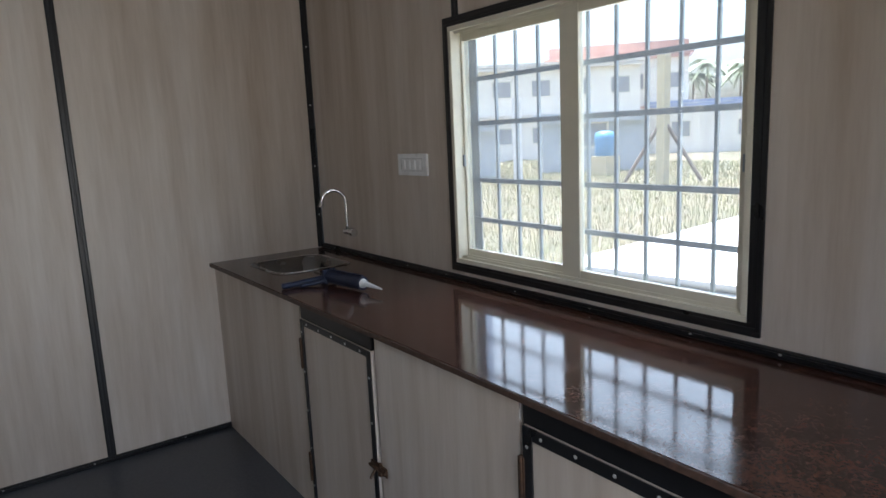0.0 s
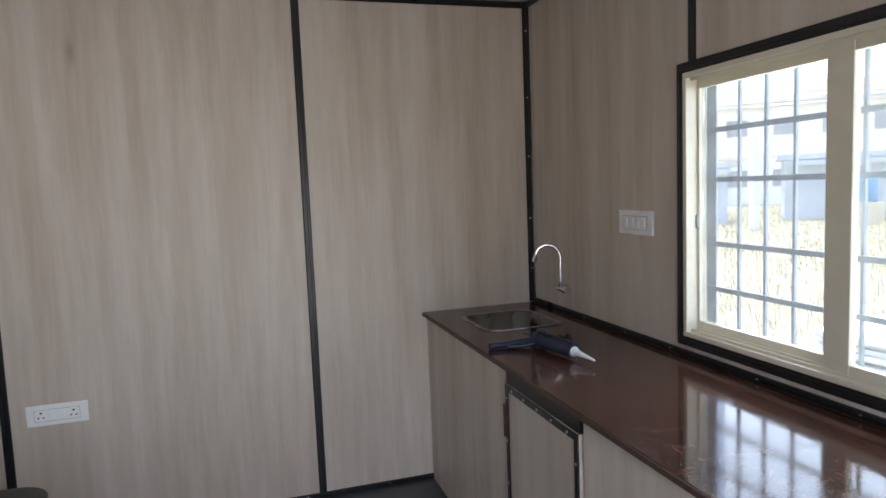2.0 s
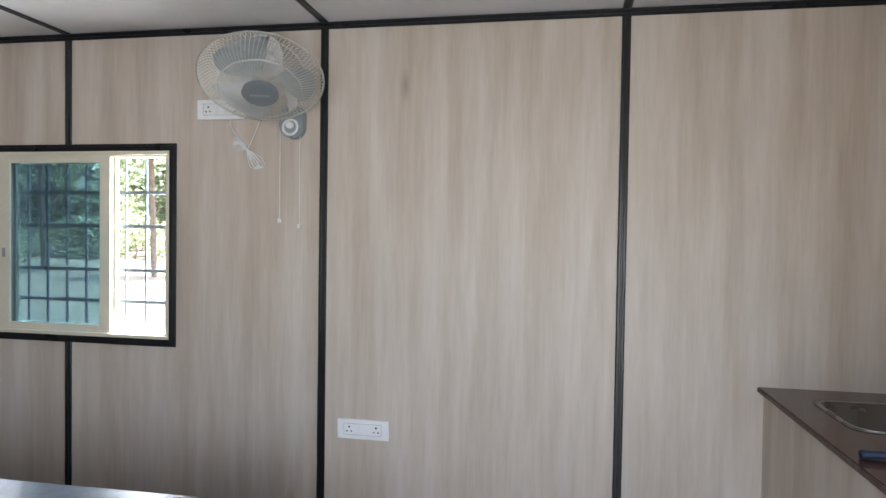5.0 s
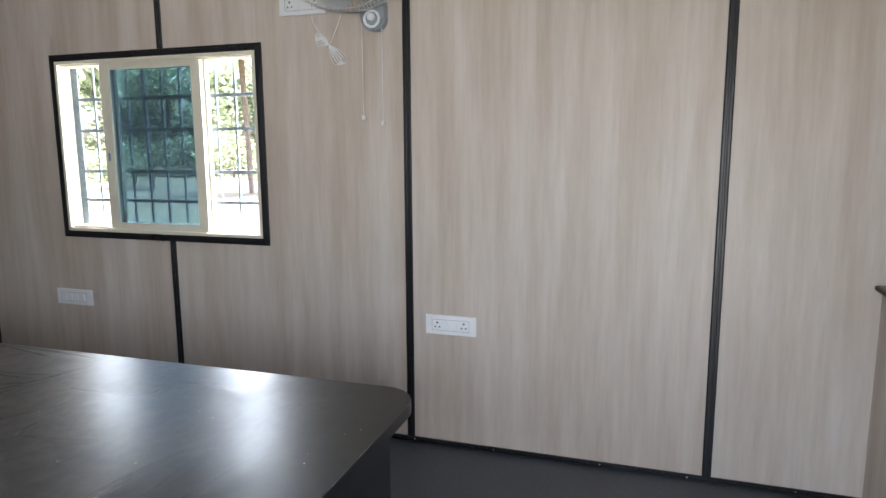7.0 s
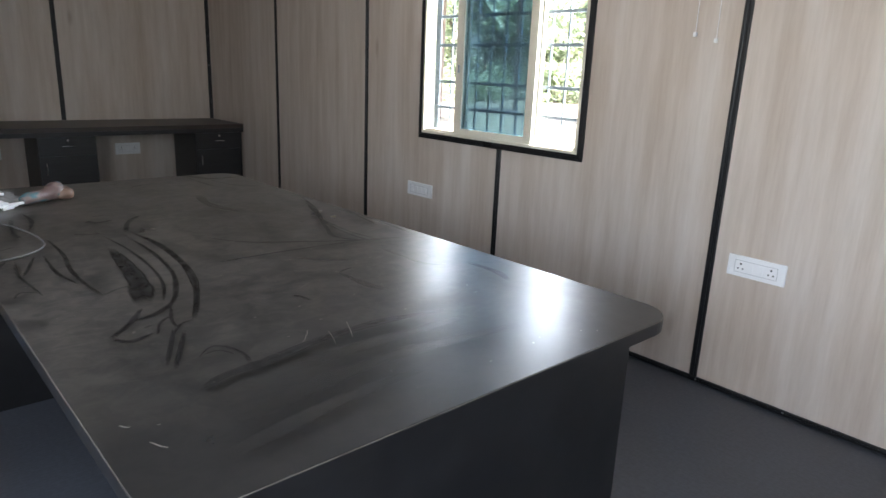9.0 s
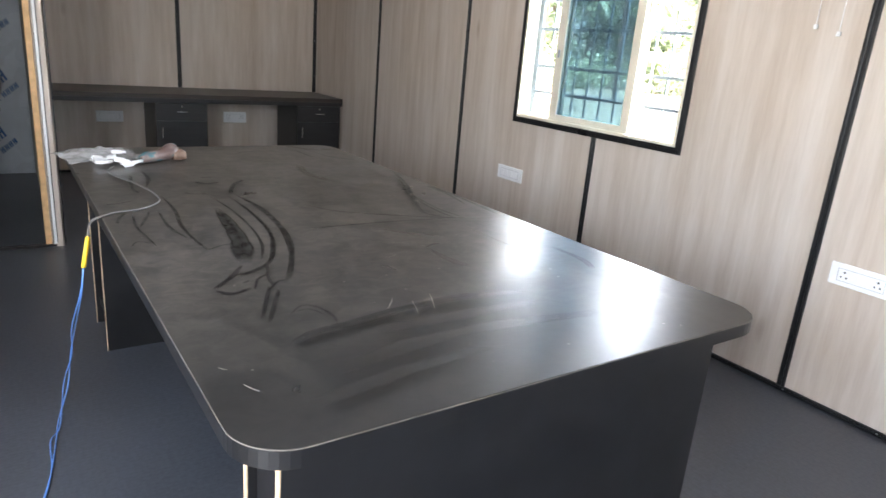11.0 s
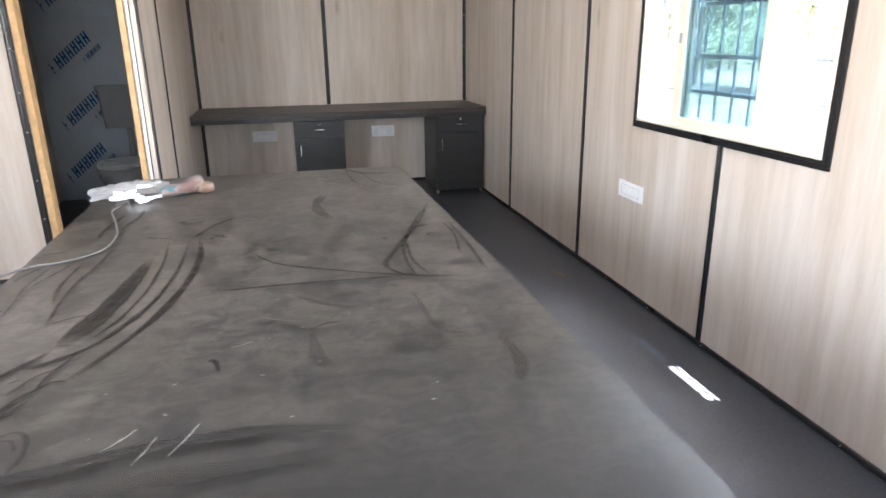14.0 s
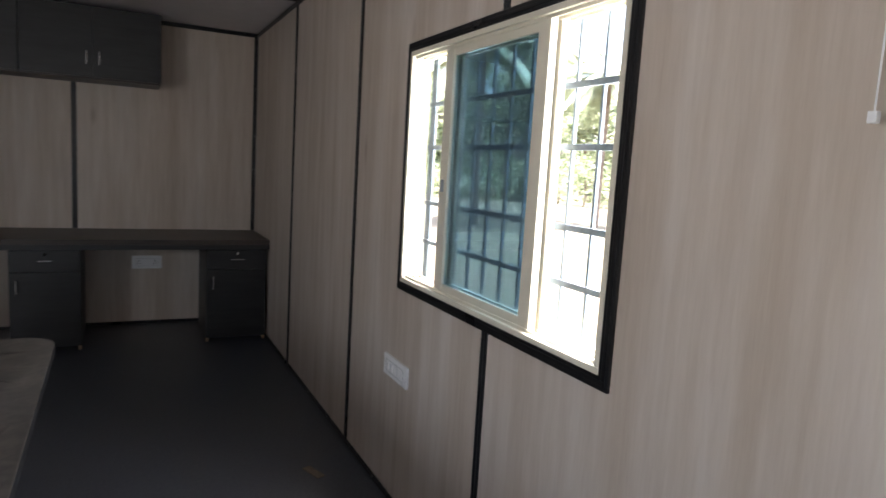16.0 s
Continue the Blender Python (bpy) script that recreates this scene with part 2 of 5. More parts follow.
FAINT = wiped_mat("half_wiped_laminate", (0.024, 0.021, 0.018), 0.5)
SWIPE = wiped_mat("wiped_black_laminate", (0.013, 0.012, 0.011), 1.0)
DESKTOP = wood_dark_mat("desk_dark_wood", (0.022, 0.016, 0.014), (0.062, 0.045, 0.038), 0.38)
UNITMAT = wood_dark_mat("unit_dark_wood", (0.010, 0.010, 0.011), (0.022, 0.021, 0.022), 0.42)
GLASS_BLUE = glass_mat("blue_tinted_glass", (0.52, 0.605, 0.645), 1.0, 0.014)
GLASS_PALE = glass_mat("pale_tinted_glass", (0.76, 0.80, 0.82), 1.0, 0.04)


# ---- mesh helpers ----
def box(bm, x0, x1, y0, y1, z0, z1, bevel=0.0):
    m = Matrix.Translation(((x0 + x1) / 2, (y0 + y1) / 2, (z0 + z1) / 2)) @ Matrix.Diagonal((abs(x1 - x0), abs(y1 - y0), abs(z1 - z0), 1))
    made = bmesh.ops.create_cube(bm, size=1, matrix=m)["verts"]
    if bevel:
        edges = list({e for v in made for e in v.link_edges})
        bmesh.ops.bevel(bm, geom=edges, offset=bevel, segments=2, affect="EDGES", profile=0.6)
    return bm


def cyl(bm, a, b, r, seg=12, r2=None):
    a, b = Vector(a), Vector(b)
    m = Matrix.Translation((a + b) / 2) @ (b - a).to_track_quat("Z", "Y").to_matrix().to_4x4()
    bmesh.ops.create_cone(bm, cap_ends=True, segments=seg, radius1=r, radius2=r if r2 is None else r2, depth=(b - a).length, matrix=m)
    return bm


def smooth_line(points, steps=6):
    """Catmull-Rom through the points."""
    p = [Vector(q) for q in points]
    p = [p[0] * 2 - p[1]] + p + [p[-1] * 2 - p[-2]]
    out = []
    for i in range(1, len(p) - 2):
        for k in range(steps):
            t = k / steps
            a, b, c, d = p[i - 1], p[i], p[i + 1], p[i + 2]
            out.append(0.5 * (2 * b + (c - a) * t + (2 * a - 5 * b + 4 * c - d) * t * t + (3 * b - a - 3 * c + d) * t ** 3))
    return out + [p[-2]]


def tube(bm, points, r, seg=8, closed=False):
    """A tube along the points."""
    rings = []
    n = len(points)
    up = Vector((0.13, 0.21, 1)).normalized()
    for i, p in enumerate(points):
        p = Vector(p)
        ahead = Vector(points[(i + 1) % n if closed else min(i + 1, n - 1)]) - Vector(points[(i - 1) % n if closed else max(i - 1, 0)])
        ahead.normalize()
        side = ahead.cross(up)
        if side.length < 0.05:
            side = ahead.cross(Vector((1, 0, 0)))
        side.normalize()
        over = side.cross(ahead)
        rings.append([bm.verts.new(p + r * (math.cos(2 * math.pi * k / seg) * side + math.sin(2 * math.pi * k / seg) * over)) for k in range(seg)])
    for i in range(n if closed else n - 1):
        a, b = rings[i], rings[(i + 1) % n]
        for k in range(seg):
            bm.faces.new((a[k], a[(k + 1) % seg], b[(k + 1) % seg], b[k]))
    if not closed:
        bm.faces.new(rings[0][::-1])
        bm.faces.new(rings[-1])
    return bm


def lathe(bm, profile, seg=24, sx=1.0, sy=1.0, cx=0.0, cy=0.0):
    """A round body about z from (radius, height) pairs, closed at its ends."""
    rings = [[bm.verts.new((cx + r * sx * math.cos(2 * math.pi * k / seg), cy + r * sy * math.sin(2 * math.pi * k / seg), z)) for k in range(seg)] for r, z in profile]
    for a, b in zip(rings, rings[1:]):
        for k in range(seg):
            bm.faces.new((a[k], a[(k + 1) % seg], b[(k + 1) % seg], b[k]))
    bm.faces.new(rings[0][::-1])
    bm.faces.new(rings[-1])
    return bm


def rounded_slab(bm, x0, x1, y0, y1, z0, z1, r, seg=8, bevel=0.0):
    pts = []
    for cx, cy, a0 in ((x1 - r, y1 - r, 0), (x0 + r, y1 - r, 90), (x0 + r, y0 + r, 180), (x1 - r, y0 + r, 270)):
        for k in range(seg + 1):
            a = radians(a0 + 90 * k / seg)
            pts.append((cx + r * math.cos(a), cy + r * math.sin(a)))
    lo = [bm.verts.new((x, y, z0)) for x, y in pts]
    hi = [bm.verts.new((x, y, z1)) for x, y in pts]
    n = len(pts)
    bm.faces.new(lo[::-1])
    topf = bm.faces.new(hi)
    for k in range(n):
        bm.faces.new((lo[k], lo[(k + 1) % n], hi[(k + 1) % n], hi[k]))
    if bevel:
        bmesh.ops.bevel(bm, geom=list(topf.edges), offset=bevel, segments=2, affect="EDGES")
    return bm


def mesh_of(name, bm, material, smooth=False):
    me = bpy.data.meshes.new(name)
    bmesh.ops.recalc_face_normals(bm, faces=bm.faces)
    bm.to_mesh(me)
    bm.free()
    me.materials.append(material)
    if smooth:
        me.polygons.foreach_set("use_smooth", [True] * len(me.polygons))
    return me


def part(name, bm, material, parent=None, label="", smooth=False):
    ob = new(name, mesh_of(name, bm, material, smooth))
    ob.parent = parent
    if label:
        tagged(ob, label)
    return ob


def thing(name, m, label, category, group="", kind=""):
    ob = new(name)
    ob.empty_display_size = 0.1
    ob.matrix_world = m
    return tagged(ob, label, category, group, kind)


def structure(name, bm, material, label="", smooth=False):
    return tagged(part(name, bm, material, None, label, smooth), kind="structure")


B = bmesh.new

# ---- the cabin: plan in metres ----
XE, XW, YN, YS, ZC = 2.46, -5.305, 0.0, -3.75, 2.40
TH = 0.08
PITCH = 1.305
NW0, NW1, WZ0, WZ1 = -2.018, -0.726, 0.907, 1.868     # north window, trim outside
EW0, EW1 = -1.201, -2.460                             # east window
FR = 0.03                                             # hole lies inside the trim
BX, BY = -3.065, -2.50                                 # washroom partition faces
DOOR0, DOOR1, DOORH = -3.14, -2.562, 1.865           # washroom doorway
SD0, SD1, SDH = 1.0, 1.75, 1.95                        # entrance doorway, south


def slab_with_hole(bm, axis, a0, a1, d0, d1, z0, z1, hole=None):
    """A wall piece along axis from a0 to a1, depth d0..d1, less a hole (a, a, z, z)."""
    def bit(p0, p1, q0, q1):
        if p1 - p0 < 1e-4 or q1 - q0 < 1e-4:
            return
        if axis == "x":
            box(bm, p0, p1, d0, d1, q0, q1)
        else:
            box(bm, d0, d1, p0, p1, q0, q1)
    if not hole or hole[1] <= a0 or hole[0] >= a1:
        bit(a0, a1, z0, z1)
        return bm
    h0, h1, k0, k1 = max(a0, hole[0]), min(a1, hole[1]), hole[2], hole[3]
    bit(a0, h0, z0, z1)
    bit(h1, a1, z0, z1)
    bit(h0, h1, z0, k0)
    bit(h0, h1, k1, z1)
    return bm


HN = (NW0 + FR, NW1 - FR, WZ0 + FR, WZ1 - FR)
HE = (EW1 + FR, EW0 - FR, WZ0 + FR, WZ1 - FR)
HS = (SD0, SD1, 0.0, SDH)
HB = (DOOR0, DOOR1, 0.0, DOORH)
FACE = 0.008


def wall(name, axis, a0, a1, inner, out, cuts, hole, label):
    """A sandwich wall: a core, and laminate panels proud of it towards the room. out: +1 or -1 along the depth."""
    core = structure(name, slab_with_hole(B(), axis, a0 - (TH if a0 == XW else 0), a1 + (TH if a1 == XE else 0), *sorted((inner + out * FACE, inner + out * TH)), -0.1, ZC, hole), CORE, label)
    edges = [a0] + cuts + [a1]
    for p0, p1 in zip(edges, edges[1:]):
        part("panel", slab_with_hole(B(), axis, p0 + 0.0015, p1 - 0.0015, *sorted((inner, inner + out * FACE)), 0.0, ZC, hole), LAMINATE, core)
    return core


wall("wall_north", "x", XW, XE, YN, 1, [-3 * PITCH, -2 * PITCH, -PITCH, 0.0, PITCH], HN, "cabin wall of pale wood-grain laminate panels")
wall("wall_south", "x", 0.751, XE, YS, -1, [SD1], HS, "cabin wall of pale wood-grain laminate panels with doorway")
wall("wall_south_west", "x", XW, 0.75, YS, -1, [-3 * PITCH, -2 * PITCH, -PITCH], (-0.646 + FR, 0.646 - FR, WZ0 + FR, WZ1 - FR), "unseen cabin wall of pale wood-grain laminate panels with an added window")
wall("wall_east", "y", YS, YN, XE, 1, [-1.273], HE, "cabin wall of pale wood-grain laminate panels over the kitchen counter")
west = wall("wall_west", "y", BY, YN, XW, -1, [-1.335], None, "cabin wall of pale wood-grain laminate panels behind the desk")
structure("floor", box(B(), XW - TH, XE + TH, YS - TH, YN + TH, -0.12, 0.0), FLOOR, "dark grey vinyl floor with scuffs")

# washroom: partitions, raised floor and the wall behind the toilet
pe = structure("wall_washroom_east", slab_with_hole(B(), "y", YS, BY - 0.008, BX - 0.052, BX - 0.008, 0.0, ZC, HB), CORE, "washroom partition with a doorway")
part("panel", slab_with_hole(B(), "y", YS, BY - 0.001, BX - 0.008, BX, 0.0, ZC, HB), LAMINATE, pe)
pn = structure("wall_washroom_north", box(B(), XW, BX - 0.054, BY - 0.05, BY - 0.008, 0.0, ZC), CORE, "washroom partition beside the desk")
part("panel", box(B(), XW + 0.001, -3.6915, BY - 0.008, BY, 0.0, ZC), LAMINATE, pn)
part("panel", box(B(), -3.6885, BX, BY - 0.008, BY, 0.0, ZC), LAMINATE, pn)
structure("floor_washroom", box(B(), XW + 0.001, BX - 0.054, YS + 0.001, BY - 0.052, 0.001, 0.006), FLOOR, "dark washroom floor")

FILM = plain("pale_protective_film", (0.54, 0.59, 0.64), 0.25, 0, 0.08, 4, 0.15)
FILMBLUE = plain("blue_print", (0.02, 0.10, 0.30), 0.3, 0, 0.1, 30, 0.0)
ww = structure("wall_washroom_west", box(B(), XW - TH, XW, YS - TH, BY, -0.1, ZC), CORE, "washroom wall covered in pale printed protective film")
part("panel", box(B(), XW, XW + 0.006, YS, BY - 0.052, 0.006, ZC), FILM, ww, "pale protective film over the panel")


def film_mark(cy, cz, n, w, h, slant):
    """A slanting row of plain printed blocks on the film."""
    bm = B()
    ca, sa = math.cos(radians(slant)), math.sin(radians(slant))
    for i in range(n):
        wide = w * (0.45 if i == 0 else 1.0)
        for u0, u1, v0, v1 in ((0, 0.28, 0, 1), (0.5, 0.8, 0, 1), (0, 0.8, 0.42, 0.62)):
            if i == 0 and u0 == 0.5:
                continue
            pts = []
            for u, v in ((u0, v0), (u1, v0), (u1, v1), (u0, v1)):
                a, b = (i * w * 1.08 + u * wide), v * h
                pts.append((XW + 0.0066, cy + a * ca - b * sa * 0.6, cz + a * sa + b * ca))
            bm.faces.new([bm.verts.new(p) for p in pts])
    return bm


for cy, cz in ((-3.02, 1.02), (-3.00, 0.52), (-3.05, 0.06), (-3.62, 1.10), (-3.60, 0.62), (-3.02, 1.55), (-3.62, 1.60), (-3.64, 0.16)):
    part("print", film_mark(cy, cz, 7, 0.057, 0.115, 40), FILMBLUE, ww, "large blue printed mark")
    part("print", film_mark(cy + 0.25, cz + 0.09, 5, 0.036, 0.055, 40), FILMBLUE, ww, "small blue printed mark")

# ceiling: one mesh with the joints of its boards
# unseen roof: east and north-west overhangs are added to keep direct sun out
structure("roof", box(box(B(), -PITCH, XE + 0.45, YS - 0.15, YN + 0.25, ZC + 0.065, ZC + 0.12), XW - 0.1, -PITCH - 0.002, YS - 0.15, YN + 0.34, ZC + 0.065, ZC + 0.12), CORE, "unseen flat cabin roof of two sheets, overhangs added to block the sun")
structure("ceiling", box(B(), XW - TH, XE + TH, YS - TH, YN + TH, ZC, ZC + 0.06), CEILING, "pale grey-white ceiling board")


# ---- black cover strips with their screws ----
SCREWMESH = mesh_of("screw", lathe(B(), [(0.0045, 0.0), (0.0045, 0.0012), (0.003, 0.0022), (0.001, 0.0024)], 8), SCREW)


def strip(a, b, normal, width=0.036, proud=0.007, screws=0.0, name="trim", label="black plastic cover strip"):
    """A strip from a to b lying on a face with that normal: a flat with two beads."""
    a, b, nrm = Vector(a), Vector(b), Vector(normal)
    run = b - a
    length = run.length
    run.normalize()
    side = run.cross(nrm)
    m = Matrix((side, nrm, run)).transposed().to_4x4()
    m.translation = a
    bm = B()
    sect = [(-0.5, 0), (-0.5, 0.55), (-0.36, 1.0), (-0.16, 1.0), (-0.07, 0.6), (0.07, 0.6), (0.16, 1.0), (0.36, 1.0), (0.5, 0.55), (0.5, 0)]
    lo = [bm.verts.new((u * width, v * proud, 0)) for u, v in sect]
    hi = [bm.verts.new((u * width, v * proud, length)) for u, v in sect]
    for k in range(len(sect)):
        j = (k + 1) % len(sect)
        bm.faces.new((lo[k], lo[j], hi[j], hi[k]))
    bm.faces.new(lo[::-1])
    bm.faces.new(hi)
    ob = structure(name, bm, BLACK, label)
    ob.matrix_world = m
    if screws:
        n = max(1, int(length / screws))
        for k in range(n):
            s = new("screw", SCREWMESH)
            s.parent = ob
            s.matrix_local = pose(random.uniform(-0.004, 0.004), proud * 0.6, (k + 0.5 + random.uniform(-0.15, 0.15)) * length / n, -90, 0, 0)
    return ob


for x in (-3 * PITCH, -2 * PITCH, 0.0, PITCH):
    strip((x, YN, 0.022), (x, YN, ZC), (0, -1, 0))
strip((-PITCH, YN, 0.022), (-PITCH, YN, WZ0), (0, -1, 0))
strip((-PITCH, YN, WZ1), (-PITCH, YN, ZC), (0, -1, 0))
for x in (-3 * PITCH, -2 * PITCH, -PITCH):
    strip((x, YS, 0.022), (x, YS, ZC), (0, 1, 0))
strip((XE, -1.273, WZ1), (XE, -1.273, ZC), (-1, 0, 0))
strip((XW, -1.335, 0.775), (XW, -1.335, ZC), (1, 0, 0))
strip((-3.69, BY, 0.0), (-3.69, BY, ZC), (0, 1, 0), 0.03)
# corners, ceiling edges and skirtings
strip((XE - 0.012, YN - 0.012, 0.87), (XE - 0.012, YN - 0.012, ZC), Vector((-1, -1, 0)).normalized(), 0.036, 0.006, 0.28, "trim")
strip((XW + 0.012, YN - 0.012, 0.775), (XW + 0.012, YN - 0.012, ZC), Vector((1, -1, 0)).normalized(), 0.036, 0.006, 0.28, "trim")
strip((XW + 0.012, BY + 0.012, 0.0), (XW + 0.012, BY + 0.012, ZC), Vector((1, 1, 0)).normalized(), 0.036, 0.006, 0, "trim")
strip((XW, YN - 0.001, ZC - 0.016), (XE, YN - 0.001, ZC - 0.016), (0, -1, 0), 0.032, 0.008)
strip((XE - 0.001, YS, ZC - 0.016), (XE - 0.001, YN, ZC - 0.016), (-1, 0, 0), 0.032, 0.008)
strip((XW + 0.001, BY, ZC - 0.016), (XW + 0.001, YN, ZC - 0.016), (1, 0, 0), 0.032, 0.008)
for x in (-3 * PITCH, -2 * PITCH, -PITCH, 0.0, PITCH):
    strip((x, YS, ZC), (x, YN - 0.01, ZC), (0, 0, -1))
strip((XW, YN, 0.012), (1.87, YN, 0.012), (0, -1, 0), 0.024, 0.01, 0.42, "baseboard", "black skirting strip with screws")
strip((XW, BY, 0.012), (XW, YN, 0.012), (1, 0, 0), 0.024, 0.01, 0.42, "baseboard", "black skirting strip with screws")
strip((BX, YS, 0.012), (BX, DOOR0, 0.012), (1, 0, 0), 0.024, 0.01, 0.3, "baseboard", "black skirting strip with screws")
strip((BX - 0.02, DOOR0 - 0.02, 0.003), (BX - 0.02, DOOR1 + 0.02, 0.003), (0, 0, 1), 0.05, 0.012, 0.1, "trim", "black door sill strip with screws")


# ---- sliding windows: local x to the right, y outwards, z up from the trim's lower left corner ----
def ring(bm, x0, x1, z0, z1, w, y0, y1, bevel=0.002):
    box(bm, x0, x1, y0, y1, z0, z0 + w, bevel)
    box(bm, x0, x1, y0, y1, z1 - w, z1, bevel)
    box(bm, x0, x0 + w, y0, y1, z0 + w, z1 - w, bevel)
    box(bm, x1 - w, x1, y0, y1, z0 + w, z1 - w, bevel)
    return bm


def sash(parent, x0, x1, z0, z1, y, left, right, glass, latch_side):
    f = B()
    box(f, x0, x0 + left, y, y + 0.024, z0, z1, 0.002)
    box(f, x1 - right, x1, y, y + 0.024, z0, z1, 0.002)
    box(f, x0 + left, x1 - right, y + 0.002, y + 0.022, z0, z0 + 0.032, 0.002)
    box(f, x0 + left, x1 - right, y + 0.002, y + 0.022, z1 - 0.034, z1, 0.002)
    fr = part("sash", f, CREAM, parent, "cream aluminium sliding sash")
    part("pane", box(B(), x0 + left - 0.004, x1 - right + 0.004, y + 0.010, y + 0.014, z0 + 0.028, z1 - 0.030), glass, fr)
    lx = x0 + left * 0.5 if latch_side < 0 else x1 - right * 0.5
    zc = (z0 + z1) / 2 - 0.05
    part("latch", box(B(), lx - 0.006, lx + 0.006, y - 0.008, y + 0.001, zc - 0.022, zc + 0.022, 0.002), GREYPL, fr, "small grey sash latch")


def window(name, m, w, h, sashes, glass, label):
    win = thing(name, m, label, "window", kind="structure")
    t = B()
    for k in range(3):
        ring(t, 0.011 * k, w - 0.011 * k, 0.011 * k, h - 0.011 * k, 0.013 if k < 2 else 0.014, -0.010 - 0.002 * (k == 1), 0.0, 0.003)
    part("trim", t, BLACK, win, "black ribbed plastic window trim")
    f = B()
    ring(f, 0.034, w - 0.034, 0.034, h - 0.034, 0.018, -0.012, 0.072, 0.003)
    for z in (0.052, h - 0.062):
        for y in (0.000, 0.030, 0.060):
            box(f, 0.06, w - 0.06, y, y + 0.003, z, z + 0.010)
    part("window_frame", f, CREAM, win, "cream aluminium window frame with tracks")
    for x0, x1, y, left, right in sashes:
        sash(win, x0, x1, 0.054, h - 0.053, y, left, right, glass, -1 if x0 < w * 0.3 else 1)
    bars = part("grill", box(B(), 0.04, 0.085, 0.082, 0.088, 0.03, h - 0.03, 0.001), IRON, win, "dark painted steel security grill")
    for k in range(11):
        x = 0.1885 + 0.1105 * k
        if x < w - 0.05:
            part("bar", box(B(), x - 0.005, x + 0.005, 0.082, 0.092, 0.03, h - 0.03, 0.001), IRON, bars)
    for z in (0.02, 0.199, 0.353, 0.569, 0.734, h - 0.03):
        part("bar", box(B(), 0.03, w - 0.03, 0.074, 0.082, z - 0.0085, z + 0.0085, 0.001), IRON, bars)
    return win


WW, WH = NW1 - NW0, WZ1 - WZ0
window("window_1", pose(NW0, YN, WZ0), WW, WH, [(0.315, 0.935, 0.004, 0.058, 0.056), (0.325, 0.945, 0.034, 0.056, 0.056)], GLASS_BLUE,
       "cream sliding window with both blue-tinted sashes pushed to the middle")
window("window_2", pose(XE, EW0, WZ0, 0, 0, -90), EW0 - EW1, WH, [(0.588, 1.219, 0.004, 0.076, 0.032), (0.046, 0.617, 0.034, 0.014, 0.052)], GLASS_PALE,
       "closed cream sliding window with security bars over the counter")

# added window, never in view: an opening for the south fill light
window("added_south_window", pose(0.646, YS, WZ0, 0, 0, 180), WW, WH, [(0.053, 0.680, 0.004, 0.05, 0.05), (0.325, 0.945, 0.034, 0.05, 0.05)], GLASS_PALE,
       "unseen cream sliding window added behind the table to let in fill light")

# ---- washroom doorway: timber lining, black trims ----
dw = thing("door_1", pose(BX, DOOR0, 0), "open washroom doorway with raw pine frame", "doorway", kind="structure")
dwid = DOOR1 - DOOR0
for y0, y1 in ((0.006, 0.040), (dwid - 0.036, dwid - 0.004)):
    part("jamb", box(B(), -0.075, 0.012, y0, y1, 0.02, DOORH - 0.002, 0.003), PINE, dw, "raw pine door jamb")
part("head", box(B(), -0.075, 0.012, 0.041, dwid - 0.037, DOORH - 0.05, DOORH - 0.002, 0.003), PINE, dw, "raw pine door head")
strip((BX, DOOR0 - 0.022, 0.03), (BX, DOOR0 - 0.022, DOORH + 0.04), (1, 0, 0), 0.04, 0.007, 0.22)
strip((BX, DOOR1 + 0.016, 0.03), (BX, DOOR1 + 0.016, DOORH + 0.04), (1, 0, 0), 0.022, 0.006, 0.22)
strip((BX, DOOR0, DOORH + 0.02), (BX, DOOR1, DOORH + 0.02), (1, 0, 0), 0.036, 0.007, 0.2)
structure("trim", box(B(), BX - 0.002, BX + 0.008, BY - 0.055, BY - 0.040, 0.02, ZC - 0.02, 0.002), WHITE, "thin white edging strip on the partition corner")
strip((BX - 0.01, BY + 0.001, 0.02), (BX - 0.01, BY + 0.001, ZC), (0, 1, 0), 0.03, 0.006)

# ---- kitchen counter along the east wall ----
CF, CT = 1.868, 0.866                                  # face of the front, top of the stone
D1, D2 = (-1.55, -1.03), (-2.76, -2.237)               # the two cupboard doors
front = structure("counter_front", B(), LAMINATE, "pale laminate front of the kitchen counter")
front.data = mesh_of("counter_front", box(B(), CF + 0.012, CF + 0.03, YS + 0.002, YN - 0.002, 0.0, CT - 0.0185), TABLESIDE)
edges = [YN - 0.001, D1[1] + 0.018, D1[0] - 0.018, D2[1] + 0.018, D2[0] - 0.018, YS + 0.002]
for k in (0, 2, 4):
    part("panel", box(B(), CF, CF + 0.012, edges[k + 1], edges[k], 0.0, CT - 0.0185), LAMINATE, front)


